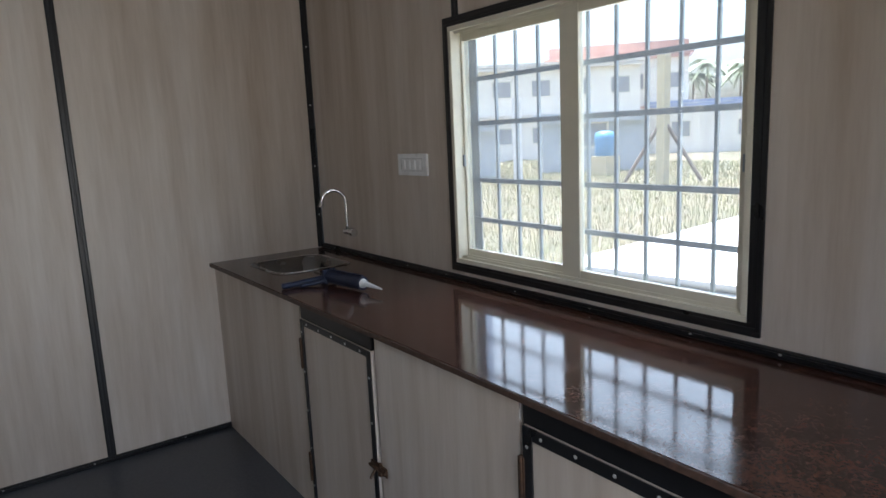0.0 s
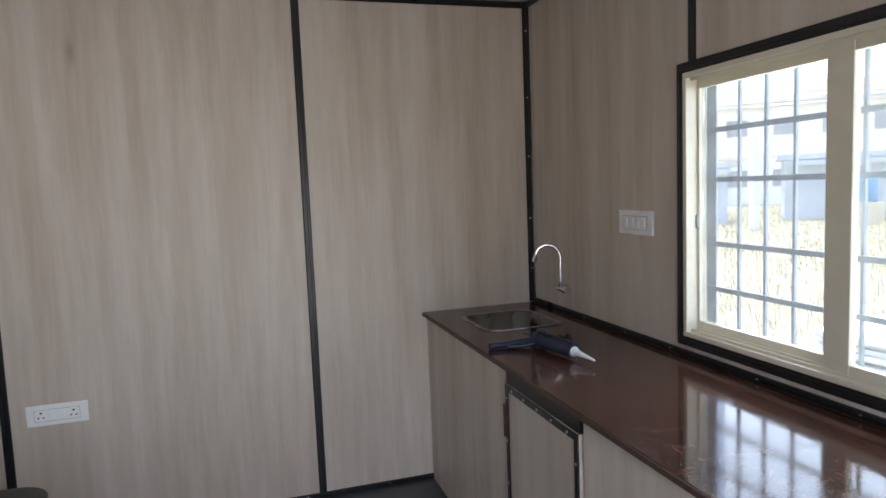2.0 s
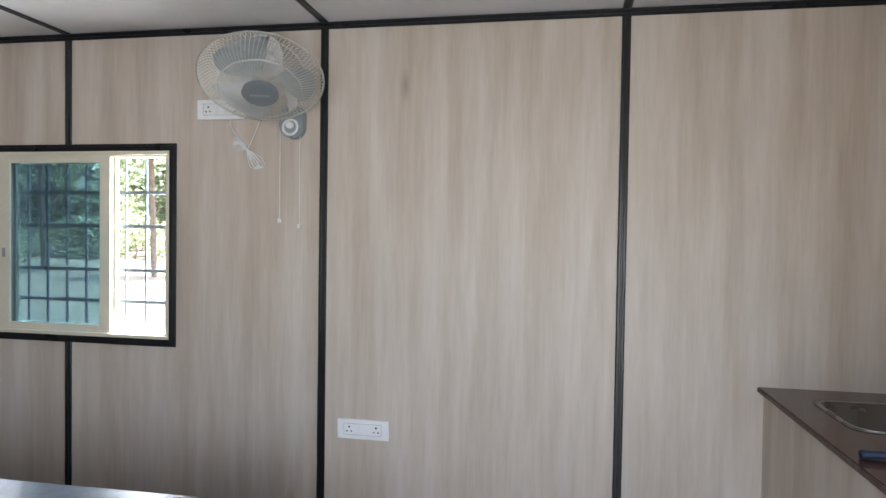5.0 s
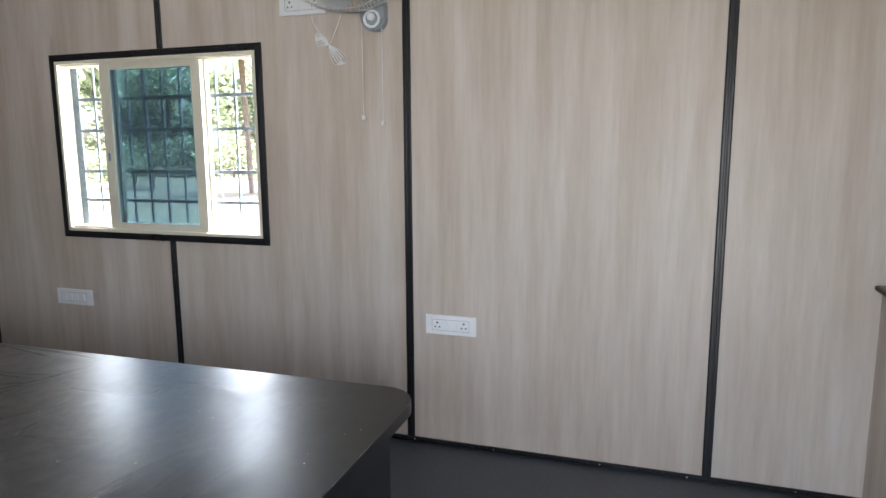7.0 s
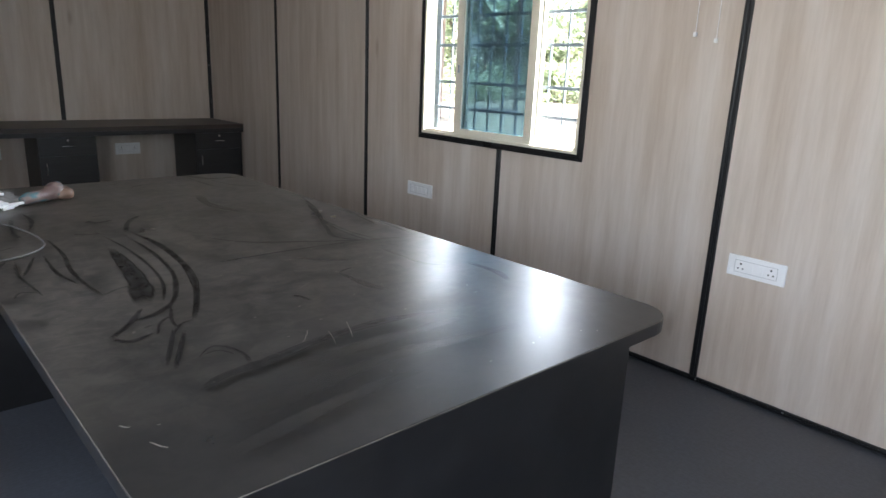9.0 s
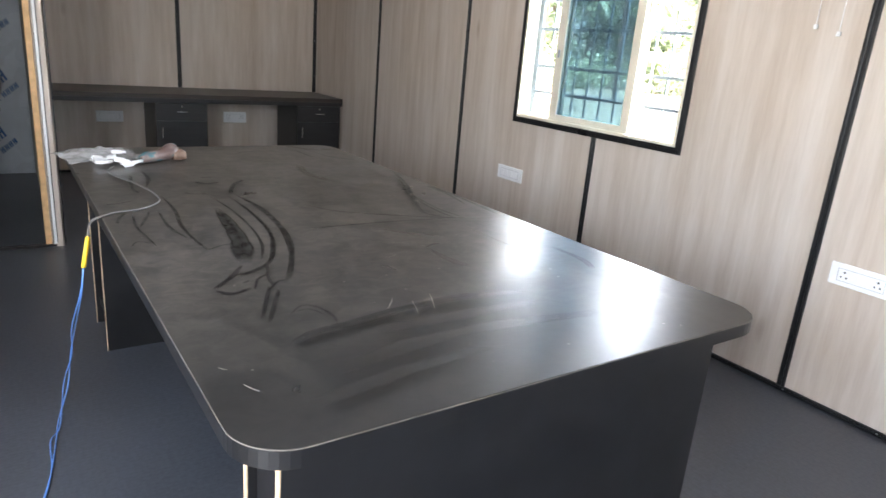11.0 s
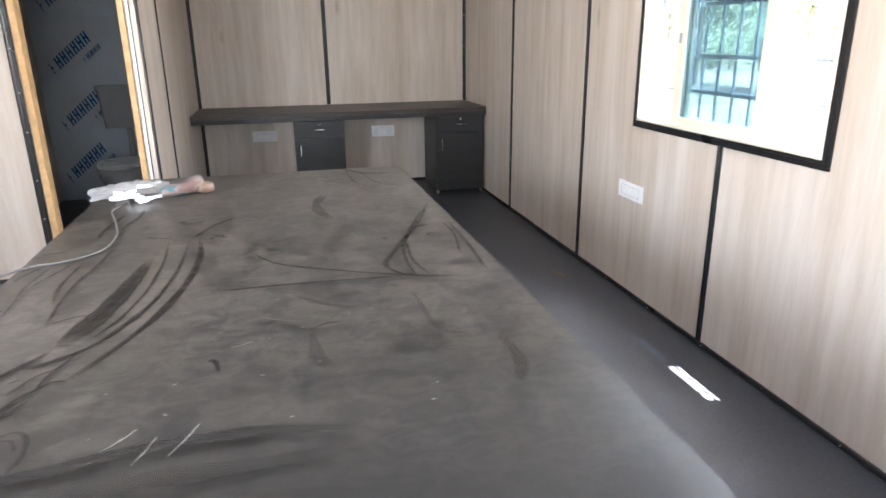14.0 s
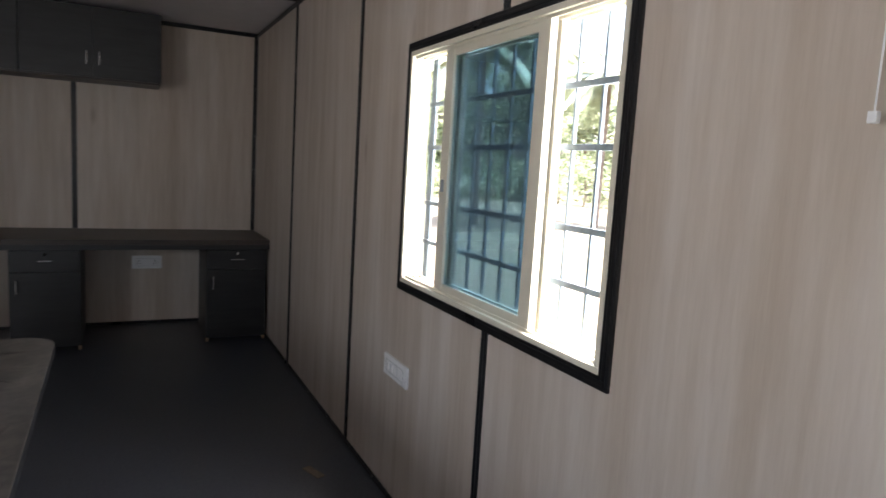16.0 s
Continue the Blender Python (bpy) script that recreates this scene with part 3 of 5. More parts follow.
def cupboard_door(y0, y1, wide):
    d = thing("cupboard_door", pose(CF, (y0 + y1) / 2, 0), "closed pale laminate cupboard door edged with black strip under the counter", "cupboard door", "counter doors")
    h, w = 0.788, (y1 - y0) / 2
    part("leaf", box(B(), -0.004, 0.011, -w, w, 0.02, h, 0.001), LAMINATE, d)
    s = 0.030 if wide else 0.022
    e = B()
    box(e, -0.010, -0.0045, -w, -w + s, 0.02, h, 0.002)
    box(e, -0.010, -0.0045, w - s, w, 0.02, h, 0.002)
    box(e, -0.0095, -0.0045, -w + s, w - s, h - s, h, 0.002)
    part("edging", e, BLACK, d, "black edge strip")
    for k in range(5):
        for yy, zz in ((-w + s / 2, 0.1 + 0.15 * k), (w - s / 2, 0.12 + 0.155 * k), (-w + 0.06 + k * (2 * w - 0.12) / 4, h - s / 2)):
            sc = new("screw", SCREWMESH)
            sc.parent = d
            sc.matrix_local = pose(-0.0098, yy, zz, 0, -90, 0)
    for zz in (0.14, 0.60):
        hn = B()
        box(hn, -0.013, -0.008, w - 0.006, w + 0.014, zz, zz + 0.11, 0.001)
        cyl(hn, (-0.012, w + 0.003, zz - 0.004), (-0.012, w + 0.003, zz + 0.114), 0.005, 8)
        part("hinge", hn, RUST, d, "worn dark butt hinge")
    # the gap over the leaf is a black strip, its shade put into the colour
    part("gap_shade_strip", box(B(), -0.002, 0.011, -w, w, h + 0.002, CT - 0.019), TABLESIDE, d, "dark strip above the door, standing in for the gap's shade")
    return d


d1 = cupboard_door(*D1, False)
cupboard_door(*D2, True)
lt = B()
box(lt, -0.016, -0.010, -0.33, -0.235, 0.395, 0.425, 0.002)
cyl(lt, (-0.018, -0.330, 0.412), (-0.018, -0.232, 0.408), 0.006, 8)
cyl(lt, (-0.018, -0.270, 0.410), (-0.040, -0.270, 0.380), 0.004, 8)
box(lt, -0.020, -0.010, -0.300, -0.284, 0.388, 0.432, 0.002)
part("latch", lt, RUST, d1, "rusty sliding bolt latch")

# stone worktop with the cut-out for the sink
S0, S1, SY0, SY1 = 1.985, 2.325, -0.575, -0.195
wt = B()
for x0, x1, y0, y1 in ((1.848, XE - 0.001, YS + 0.002, SY0), (1.848, XE - 0.001, SY1, YN - 0.001), (1.848, S0, SY0, SY1), (S1, XE - 0.001, SY0, SY1)):
    box(wt, x0, x1, y0, y1, CT - 0.018, CT)
bmesh.ops.remove_doubles(wt, verts=wt.verts, dist=0.0002)
wtop = tagged(part("worktop", wt, GRANITE), "polished reddish-brown granite worktop reflecting the window", "worktop")
part("edge", box(B(), 1.842, 1.8475, YS + 0.002, YN - 0.001, CT - 0.0175, CT - 0.0015, 0.002), plain("cut_granite_edge", (0.075, 0.042, 0.029), 0.5, 0, 0.35, 90, 0.3), wtop, "rough unpolished stone edge")
strip((XE - 0.001, YS, CT + 0.013), (XE - 0.001, YN - 0.01, CT + 0.013), (-1, 0, 0), 0.026, 0.010, 0.33, "trim", "black sealing strip with screws along the worktop")

# steel sink
sk = thing("sink", pose(0, 0, CT), "shallow stainless steel kitchen sink set in the worktop", "sink")


def bowl():
    bm = B()
    rings = []
    for inset, z in ((-0.018, 0.0015), (0.0, 0.003), (0.006, -0.002), (0.02, -0.12), (0.05, -0.15), (0.13, -0.155)):
        r = max(0.03, 0.07 - inset * 0.2)
        x0, x1, y0, y1 = S0 + inset, S1 - inset, SY0 + inset, SY1 - inset
        row = []
        for cx, cy, a0 in ((x1 - r, y1 - r, 0), (x0 + r, y1 - r, 90), (x0 + r, y0 + r, 180), (x1 - r, y0 + r, 270)):
            for k in range(6):
                a = radians(a0 + 18 * k)
                row.append(bm.verts.new((cx + r * math.cos(a), cy + r * math.sin(a), z)))
        rings.append(row)
    for a, b in zip(rings, rings[1:]):
        for k in range(len(a)):
            bm.faces.new((a[k], a[(k + 1) % len(a)], b[(k + 1) % len(a)], b[k]))
    bm.faces.new(rings[-1])
    return bm


part("bowl", bowl(), STEEL_DARKENED, sk, smooth=True)
rim = []
for cx, cy, a0 in ((S1 - 0.07, SY1 - 0.07, 0), (S0 + 0.07, SY1 - 0.07, 90), (S0 + 0.07, SY0 + 0.07, 180), (S1 - 0.07, SY0 + 0.07, 270)):
    for k in range(8):
        a = radians(a0 + 90 * k / 7)
        rim.append((cx + 0.072 * math.cos(a), cy + 0.072 * math.sin(a), 0.003))
# bright highlight of the rim, put in as a thin chrome tube
part("rim", tube(B(), rim, 0.0016, 8, True), CHROME, sk, "thin chrome line standing in for the rim's highlight", smooth=True)
part("drain", lathe(B(), [(0.045, -0.1545), (0.045, -0.152), (0.03, -0.150), (0.012, -0.151)], 20, cx=(S0 + S1) / 2, cy=(SY0 + SY1) / 2), CHROME, sk, "round chrome drain")

# wall tap with a swan neck
tp = thing("tap", pose(XE, -0.380, 0.986), "chrome wall-mounted tap with a tall swan-neck spout over the sink", "tap")
b = B()
cyl(b, (-0.002, -0.0, 0.0), (-0.035, 0.0, 0.0), 0.014, 16)
cyl(b, (0, 0, 0), (-0.012, 0, 0), 0.021, 20)
part("body", b, CHROME, tp, smooth=False)
part("valve", cyl(cyl(B(), (-0.03, 0.04, 0.0), (-0.03, -0.04, 0.0), 0.013, 16), (-0.03, -0.03, 0.0), (-0.03, -0.055, 0.0), 0.019, 16), CHROME, tp, "chrome valve knob")
pts = [(-0.03, 0.015, 0.01), (-0.03, 0.015, 0.08), (-0.03, 0.015, 0.15)]
for k in range(1, 10):
    a = radians(180 * k / 10)
    pts.append((-0.03 - 0.055 * (1 - math.cos(a)), 0.015 + 0.02 * (1 - math.cos(a)), 0.15 + 0.06 * math.sin(a)))
pts += [(-0.141, 0.056, 0.150)]
part("spout", tube(B(), smooth_line(pts, 3), 0.0085, 10), CHROME, tp, smooth=True)
part("nozzle", cyl(B(), (-0.140, 0.0555, 0.152), (-0.146, 0.058, 0.132), 0.0105, 12), CHROME, tp)

# caulking gun lying on the worktop
gun = thing("caulking_gun", pose(2.07, -0.99, CT, 0, 0, -82), "dark blue caulking gun with white nozzle lying on the worktop", "caulking gun")
g = B()
tube(g, [(-0.09, 0, 0.032), (-0.085, 0, 0.032), (0.125, 0, 0.032), (0.13, 0, 0.032)], 0.026, 18)
part("tube", g, BLUEPL, gun, smooth=False)
part("cap", cyl(B(), (0.13, 0, 0.032), (0.145, 0, 0.032), 0.019, 18, 0.012), WHITE, gun, "white cartridge cap")
part("nozzle", cyl(B(), (0.145, 0, 0.032), (0.235, 0.004, 0.024), 0.011, 12, 0.0035), WHITE, gun, "white tapered nozzle")
part("frame", box(box(B(), -0.10, -0.088, -0.03, 0.03, 0.004, 0.062, 0.003), -0.09, 0.13, -0.006, 0.006, 0.060, 0.064, 0.001), BLUEPL, gun)
part("rod", cyl(B(), (-0.20, 0, 0.036), (-0.09, 0, 0.034), 0.004, 8), STEEL_DARKENED, gun, "thin steel plunger rod")
hd = B()
tube(hd, smooth_line([(-0.095, -0.005, 0.028), (-0.13, -0.035, 0.022), (-0.155, -0.105, 0.014), (-0.165, -0.175, 0.013)], 5), 0.012, 10)
part("handle", hd, BLUEPL, gun, smooth=True)
tr = B()
tube(tr, smooth_line([(-0.085, -0.018, 0.022), (-0.105, -0.06, 0.013), (-0.13, -0.115, 0.010)], 5), 0.008, 8)
part("trigger", tr, BLUEPL, gun, smooth=True)


# ---- switch and socket plates ----
def plate(m, w, h, kind, label):
    """A wall plate: local x to the right, -y to the room, z up, from its centre."""
    p = thing("socket_plate" if "socket" in label else "switch_plate", m, label, "socket" if "socket" in label else "switch")
    part("cover", box(B(), -w / 2, w / 2, -0.012, 0, -h / 2, h / 2, 0.004), WHITE, p)
    part("frame", ring(B(), -w * 0.37, w * 0.37, -h * 0.29, h * 0.29, 0.002, -0.0135, -0.011, 0.0), PLATELINE, p, "thin grey inner line")
    mods = 4
    for k in range(mods):
        x = (-1.5 + k) * w * 0.175
        if kind == "sockets" and k in (0, 3):
            hs = B()
            for dx, dz, r in ((0, 0.011, 0.0045), (-0.010, -0.009, 0.0036), (0.010, -0.009, 0.0036)):
                cyl(hs, (x + dx, -0.0128, dz), (x + dx, -0.011, dz), r, 10)
            part("socket_holes", hs, TABLESIDE, p, "three dark pin holes")
        elif kind == "blank":
            part("module", box(B(), x - 0.018, x + 0.018, -0.0132, -0.011, -h * 0.24, h * 0.24, 0.001), WHITE, p)
        else:
            part("rocker", box(B(), x - 0.009, x + 0.009, -0.0165, -0.011, -h * 0.2, h * 0.2, 0.002), WHITE, p, "white rocker switch")
    return p


plate(pose(0.199, YN, 0.581), 0.238, 0.090, "sockets", "white double socket plate with switches on the laminate wall")
plate(pose(-1.99, YN, 0.569), 0.245, 0.088, "switch", "white switch plate below the window")
plate(pose(-0.50, YN, 2.020), 0.235, 0.092, "sockets", "white socket plate behind the wall fan")
plate(pose(XE, -0.950, 1.322, 0, 0, -90), 0.218, 0.092, "switch", "white switch plate beside the kitchen window")
plate(pose(XW, -1.945, 0.500, 0, 0, 90), 0.22, 0.098, "switch", "white switch plate under the desk")
plate(pose(XW, -0.832, 0.505, 0, 0, 90), 0.222, 0.105, "sockets", "white socket plate under the desk")
plate(pose(BX, -3.27, 1.49, 0, 0, 90), 0.16, 0.085, "switch", "white switch plate beside the washroom door")

# ---- big table ----
TX0, TX1, TY0, TY1, TZ = -2.160, 0.494, -2.512, -1.200, 0.740
TURN = pose(-0.83, -1.86, 0, 0, 0, 0.6) @ pose(0.83, 1.86, 0)
tb = thing("conference_table", TURN, "large dusty black laminate conference table with rounded corners and swipe marks", "table")
part("tabletop", rounded_slab(B(), TX0, TX1, TY0, TY1, TZ - 0.036, TZ, 0.10, 10, 0.0015), TABLETOP, tb, "black laminate top under a film of dust")
part("edge_band", rounded_slab(B(), TX0 - 0.0012, TX1 + 0.0012, TY0 - 0.0012, TY1 + 0.0012, TZ - 0.034, TZ - 0.003, 0.1012, 10), TABLESIDE, tb, "dark edge banding")


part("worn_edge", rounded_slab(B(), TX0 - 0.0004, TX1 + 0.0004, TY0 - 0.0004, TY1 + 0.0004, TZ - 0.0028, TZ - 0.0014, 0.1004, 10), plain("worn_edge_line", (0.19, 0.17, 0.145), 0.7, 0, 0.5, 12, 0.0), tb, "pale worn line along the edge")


def board(x0, x1, y0, y1, z0, z1, edge=""):
    return part("side_panel", box(B(), x0, x1, y0, y1, z0, z1, 0.001), TABLESIDE, tb)


UZ = TZ - 0.037
for x in (0.466, 0.311, -1.525, -1.845):
    p = board(x, x + 0.018, -2.455, -1.40, 0.0, UZ)
    part("raw_edge", box(B(), x + 0.001, x + 0.017, -2.4575, -2.4552, 0.0, UZ), PLY, p, "unfinished pale board edge")
part("end_panel", box(B(), 0.330, 0.465, -1.420, -1.402, 0.0, UZ), TABLESIDE, tb)
part("end_panel", box(B(), 0.330, 0.465, -2.440, -2.422, 0.0, UZ), TABLESIDE, tb)
part("modesty_panel", box(B(), -1.506, 0.310, -1.85, -1.832, 0.12, UZ), TABLESIDE, tb)
part("shelf", box(B(), -1.826, -1.526, -2.44, -1.44, 0.10, 0.118), TABLESIDE, tb)


CHALK = plain("pale_scratch", (0.32, 0.30, 0.27), 0.8, 0, 0.2, 80, 0.0)


import itertools

SWIPES = itertools.count()


def swipe(points, w0, w1, material=SWIPE, name="dust_swipe", label="dark swipe where dust is wiped off"):
    """A wiped track in the dust, a thin ribbon on the top, wide w0 to w1, soft at its rim."""
    bm = B()
    layer = bm.verts.layers.float.new("wipe")
    line = smooth_line([(x, y, TZ + 0.0005 + 0.00007 * next(SWIPES)) for x, y in points], 8)
    n = len(line)
    rows = []
    for i, p in enumerate(line):
        d = (line[min(i + 1, n - 1)] - line[max(i - 1, 0)]).normalized()
        s = Vector((-d.y, d.x, 0))
        t = i / (n - 1)
        w = 1.25 * (w0 + (w1 - w0) * t) * (0.35 + 0.65 * math.sin(math.pi * (0.06 + 0.88 * t)) ** 0.5) * (0.8 + 0.4 * noise.noise(p * 9))
        row = []
        for u, k in ((-0.5, 0.0), (-0.32, 1.0), (0.05, 0.75), (0.34, 1.0), (0.5, 0.0)):
            v = bm.verts.new(p + s * w * u)
            v[layer] = k * min(1, 5 * min(t, 1 - t) + 0.1)
            row.append(v)
        rows.append(row)
    for a, c in zip(rows, rows[1:]):
        for k in range(4):
            bm.faces.new((a[k], a[k + 1], c[k + 1], c[k]))
    return part(name, bm, material, tb, label)


# curved tracks and patches where the dust is wiped away
swipe([(-1.088, -2.047), (-0.898, -2.028), (-0.672, -2.039), (-0.468, -2.077), (-0.311, -2.131), (-0.178, -2.192)], 0.017, 0.023)
swipe([(-1.061, -2.077), (-0.807, -2.075), (-0.575, -2.098), (-0.425, -2.141), (-0.315, -2.191), (-0.256, -2.257), (-0.245, -2.310)], 0.010, 0.021)
swipe([(-1.076, -2.139), (-0.859, -2.125), (-0.631, -2.133), (-0.465, -2.159), (-0.336, -2.204)], 0.008, 0.010)
swipe([(-0.904, -2.165), (-0.666, -2.186), (-0.499, -2.209), (-0.333, -2.252)], 0.046, 0.064)
swipe([(-0.170, -2.372), (-0.213, -2.331), (-0.261, -2.296), (-0.316, -2.262)], 0.022, 0.013)
swipe([(-0.159, -2.372), (-0.127, -2.345), (-0.146, -2.293)], 0.016, 0.012)
swipe([(-0.130, -2.290), (-0.195, -2.262), (-0.225, -2.228)], 0.008, 0.008)
swipe([(-0.186, -2.301), (-0.188, -2.292), (-0.196, -2.282)], 0.007, 0.007)
swipe([(-0.145, -2.249), (-0.059, -2.288), (0.036, -2.330)], 0.015, 0.009)
swipe([(-0.119, -2.236), (-0.034, -2.277), (0.058, -2.322)], 0.017, 0.010)
swipe([(-0.288, -2.204), (-0.197, -2.235), (-0.136, -2.242)], 0.010, 0.009)
swipe([(-0.165, -2.195), (-0.164, -2.223), (-0.120, -2.256)], 0.009, 0.009)
swipe([(-1.314, -2.132), (-1.271, -2.105), (-1.289, -2.048)], 0.027, 0.018)
swipe([(-1.392, -2.092), (-1.381, -2.073), (-1.389, -2.050)], 0.012, 0.012)
swipe([(-1.136, -2.213), (-1.112, -2.181), (-1.104, -2.133)], 0.013, 0.010)
swipe([(-1.089, -2.064), (-1.225, -2.013), (-1.315, -1.946)], 0.019, 0.018)
swipe([(-0.909, -2.348), (-0.715, -2.356), (-0.579, -2.336)], 0.013, 0.010)
swipe([(-1.111, -2.297), (-0.896, -2.299), (-0.723, -2.320), (-0.574, -2.321), (-0.447, -2.311)], 0.016, 0.011)
swipe([(-0.454, -2.309), (-0.482, -2.265), (-0.489, -2.228)], 0.006, 0.008)
swipe([(-0.890, -2.425), (-0.741, -2.441), (-0.622, -2.433), (-0.526, -2.426)], 0.011, 0.008)
swipe([(-0.907, -2.372), (-0.808, -2.403), (-0.728, -2.430)], 0.015, 0.010)
swipe([(-0.902, -2.443), (-0.831, -2.474), (-0.776, -2.485)], 0.013, 0.011)
swipe([(-1.014, -2.485), (-1.024, -2.446), (-1.053, -2.398)], 0.014, 0.008)
swipe([(-0.540, -2.485), (-0.578, -2.465), (-0.554, -2.426)], 0.007, 0.006)
swipe([(-1.542, -2.287), (-1.406, -2.284), (-1.248, -2.319)], 0.014, 0.015)
swipe([(-1.465, -2.338), (-1.250, -2.367), (-1.159, -2.361)], 0.014, 0.013)
swipe([(0.043, -2.270), (0.007, -2.231), (0.026, -2.204), (0.079, -2.192), (0.129, -2.201)], 0.008, 0.014)
swipe([(0.034, -2.255), (0.032, -2.225), (0.069, -2.206)], 0.007, 0.006)
swipe([(-2.085, -1.476), (-1.803, -1.465), (-1.695, -1.423)], 0.012, 0.009)
swipe([(-2.062, -1.414), (-1.762, -1.373), (-1.640, -1.261)], 0.010, 0.010)
swipe([(-2.130, -1.496), (-2.066, -1.441), (-2.061, -1.335)], 0.011, 0.009)
swipe([(-1.892, -1.796), (-1.937, -1.727), (-1.906, -1.607)], 0.010, 0.008)
swipe([(-2.017, -1.873), (-2.009, -1.844), (-2.031, -1.806)], 0.009, 0.009)
swipe([(-0.847, -1.877), (-0.729, -1.800), (-0.635, -1.653), (-0.545, -1.475), (-0.479, -1.270)], 0.010, 0.014)
swipe([(-0.556, -1.975), (-0.557, -1.812), (-0.551, -1.648), (-0.538, -1.487)], 0.013, 0.010)
swipe([(-1.344, -1.235), (-1.055, -1.334), (-0.734, -1.479), (-0.627, -1.514), (-0.532, -1.471)], 0.020, 0.014)
swipe([(-1.202, -1.292), (-0.861, -1.417), (-0.674, -1.451), (-0.517, -1.450)], 0.016, 0.012)
swipe([(-1.045, -1.235), (-0.752, -1.242), (-0.523, -1.258)], 0.018, 0.014)
swipe([(-1.032, -1.254), (-0.879, -1.254), (-0.681, -1.288)], 0.012, 0.012)
swipe([(-0.834, -1.418), (-0.666, -1.434), (-0.531, -1.417)], 0.012, 0.010)
swipe([(-0.168, -1.942), (-0.152, -1.928), (-0.109, -1.920)], 0.016, 0.010)
swipe([(0.190, -2.320), (0.156, -2.272), (0.141, -2.155), (0.116, -2.037), (0.109, -1.868), (0.139, -1.691)], 0.030, 0.036)
# broad half-wiped sweeps
swipe([(0.197, -2.145), (0.198, -2.019), (0.199, -1.860), (0.199, -1.684)], 0.060, 0.045, FAINT, "dust_swipe", "broad faint sweep in the dust")
swipe([(-0.265, -1.738), (-0.130, -1.736), (-0.065, -1.713)], 0.022, 0.030, FAINT, "dust_swipe", "broad faint sweep in the dust")
swipe([(-0.259, -1.738), (-0.279, -1.706), (-0.278, -1.674)], 0.016, 0.016, FAINT, "dust_swipe", "broad faint sweep in the dust")
swipe([(-0.474, -1.773), (-0.396, -1.705), (-0.349, -1.629)], 0.022, 0.022, FAINT, "dust_swipe", "broad faint sweep in the dust")
swipe([(-0.415, -1.482), (-0.195, -1.475), (-0.149, -1.412)], 0.016, 0.016, FAINT, "dust_swipe", "broad faint sweep in the dust")
swipe([(-0.133, -1.355), (-0.005, -1.356), (0.075, -1.388)], 0.030, 0.026, FAINT, "dust_swipe", "broad faint sweep in the dust")
swipe([(-2.098, -1.491), (-1.953, -1.400), (-1.934, -1.248)], 0.045, 0.030, FAINT, "dust_swipe", "broad faint sweep in the dust")
swipe([(0.330, -2.320), (0.285, -2.100), (0.280, -1.900), (0.320, -1.620)], 0.050, 0.050, FAINT, "dust_swipe", "broad faint sweep in the dust")
swipe([(0.410, -2.380), (0.370, -2.150), (0.360, -1.950)], 0.050, 0.040, FAINT, "dust_swipe", "broad faint sweep in the dust")
swipe([(-1.550, -1.620), (-1.350, -1.660), (-1.150, -1.620)], 0.050, 0.040, FAINT, "dust_swipe", "broad faint sweep in the dust")
# scratches and grit
swipe([(-0.207, -1.900), (-0.213, -1.881), (-0.225, -1.861)], 0.0014, 0.0014, CHALK, "chip", "pale scratch in the laminate")
swipe([(0.090, -1.998), (0.128, -2.010), (0.159, -2.023)], 0.0022, 0.0022, CHALK, "chip", "pale scratch in the laminate")
swipe([(0.069, -1.936), (0.113, -1.955), (0.150, -1.974)], 0.0022, 0.0022, CHALK, "chip", "pale scratch in the laminate")
swipe([(0.061, -2.034), (0.081, -2.046), (0.094, -2.059)], 0.0028, 0.0028, CHALK, "chip", "pale scratch in the laminate")
swipe([(-0.347, -1.848), (-0.323, -1.808), (-0.304, -1.768)], 0.0014, 0.0014, CHALK, "chip", "pale scratch in the laminate")
swipe([(0.082, -2.050), (0.100, -2.062), (0.111, -2.074)], 0.0020, 0.0020, CHALK, "chip", "pale scratch in the laminate")
swipe([(0.229, -2.474), (0.239, -2.468), (0.244, -2.462)], 0.0040, 0.0040, CHALK, "chip", "pale scratch in the laminate")
swipe([(0.305, -2.453), (0.325, -2.445), (0.338, -2.437)], 0.0030, 0.0030, CHALK, "chip", "pale scratch in the laminate")
random.seed(11)
for k in range(70):
    x, y = random.uniform(-0.9, 0.46), random.uniform(-2.47, -1.5)
    a, r = random.uniform(0, 6.28), random.uniform(0.001, 0.0034)
    swipe([(x, y), (x + r * math.cos(a), y + r * math.sin(a)), (x + 2 * r * math.cos(a), y + 2 * r * math.sin(a))], r, r, CHALK, "chip", "pale speck of grit")

# ---- desk along the west wall ----
DX, DZ = -4.600, 0.773
dk = thing("desk", pose(0, 0, 0), "long dark wooden desk top against the wall", "desk")
part("desktop", box(B(), XW + 0.001, DX, BY + 0.003, YN - 0.003, DZ - 0.036, DZ, 0.002), DESKTOP, dk, "dark brown wood-grain top")
part("apron", box(B(), DX - 0.020, DX - 0.002, BY + 0.005, YN - 0.003, DZ - 0.072, DZ - 0.0365, 0.001), UNITMAT, dk)


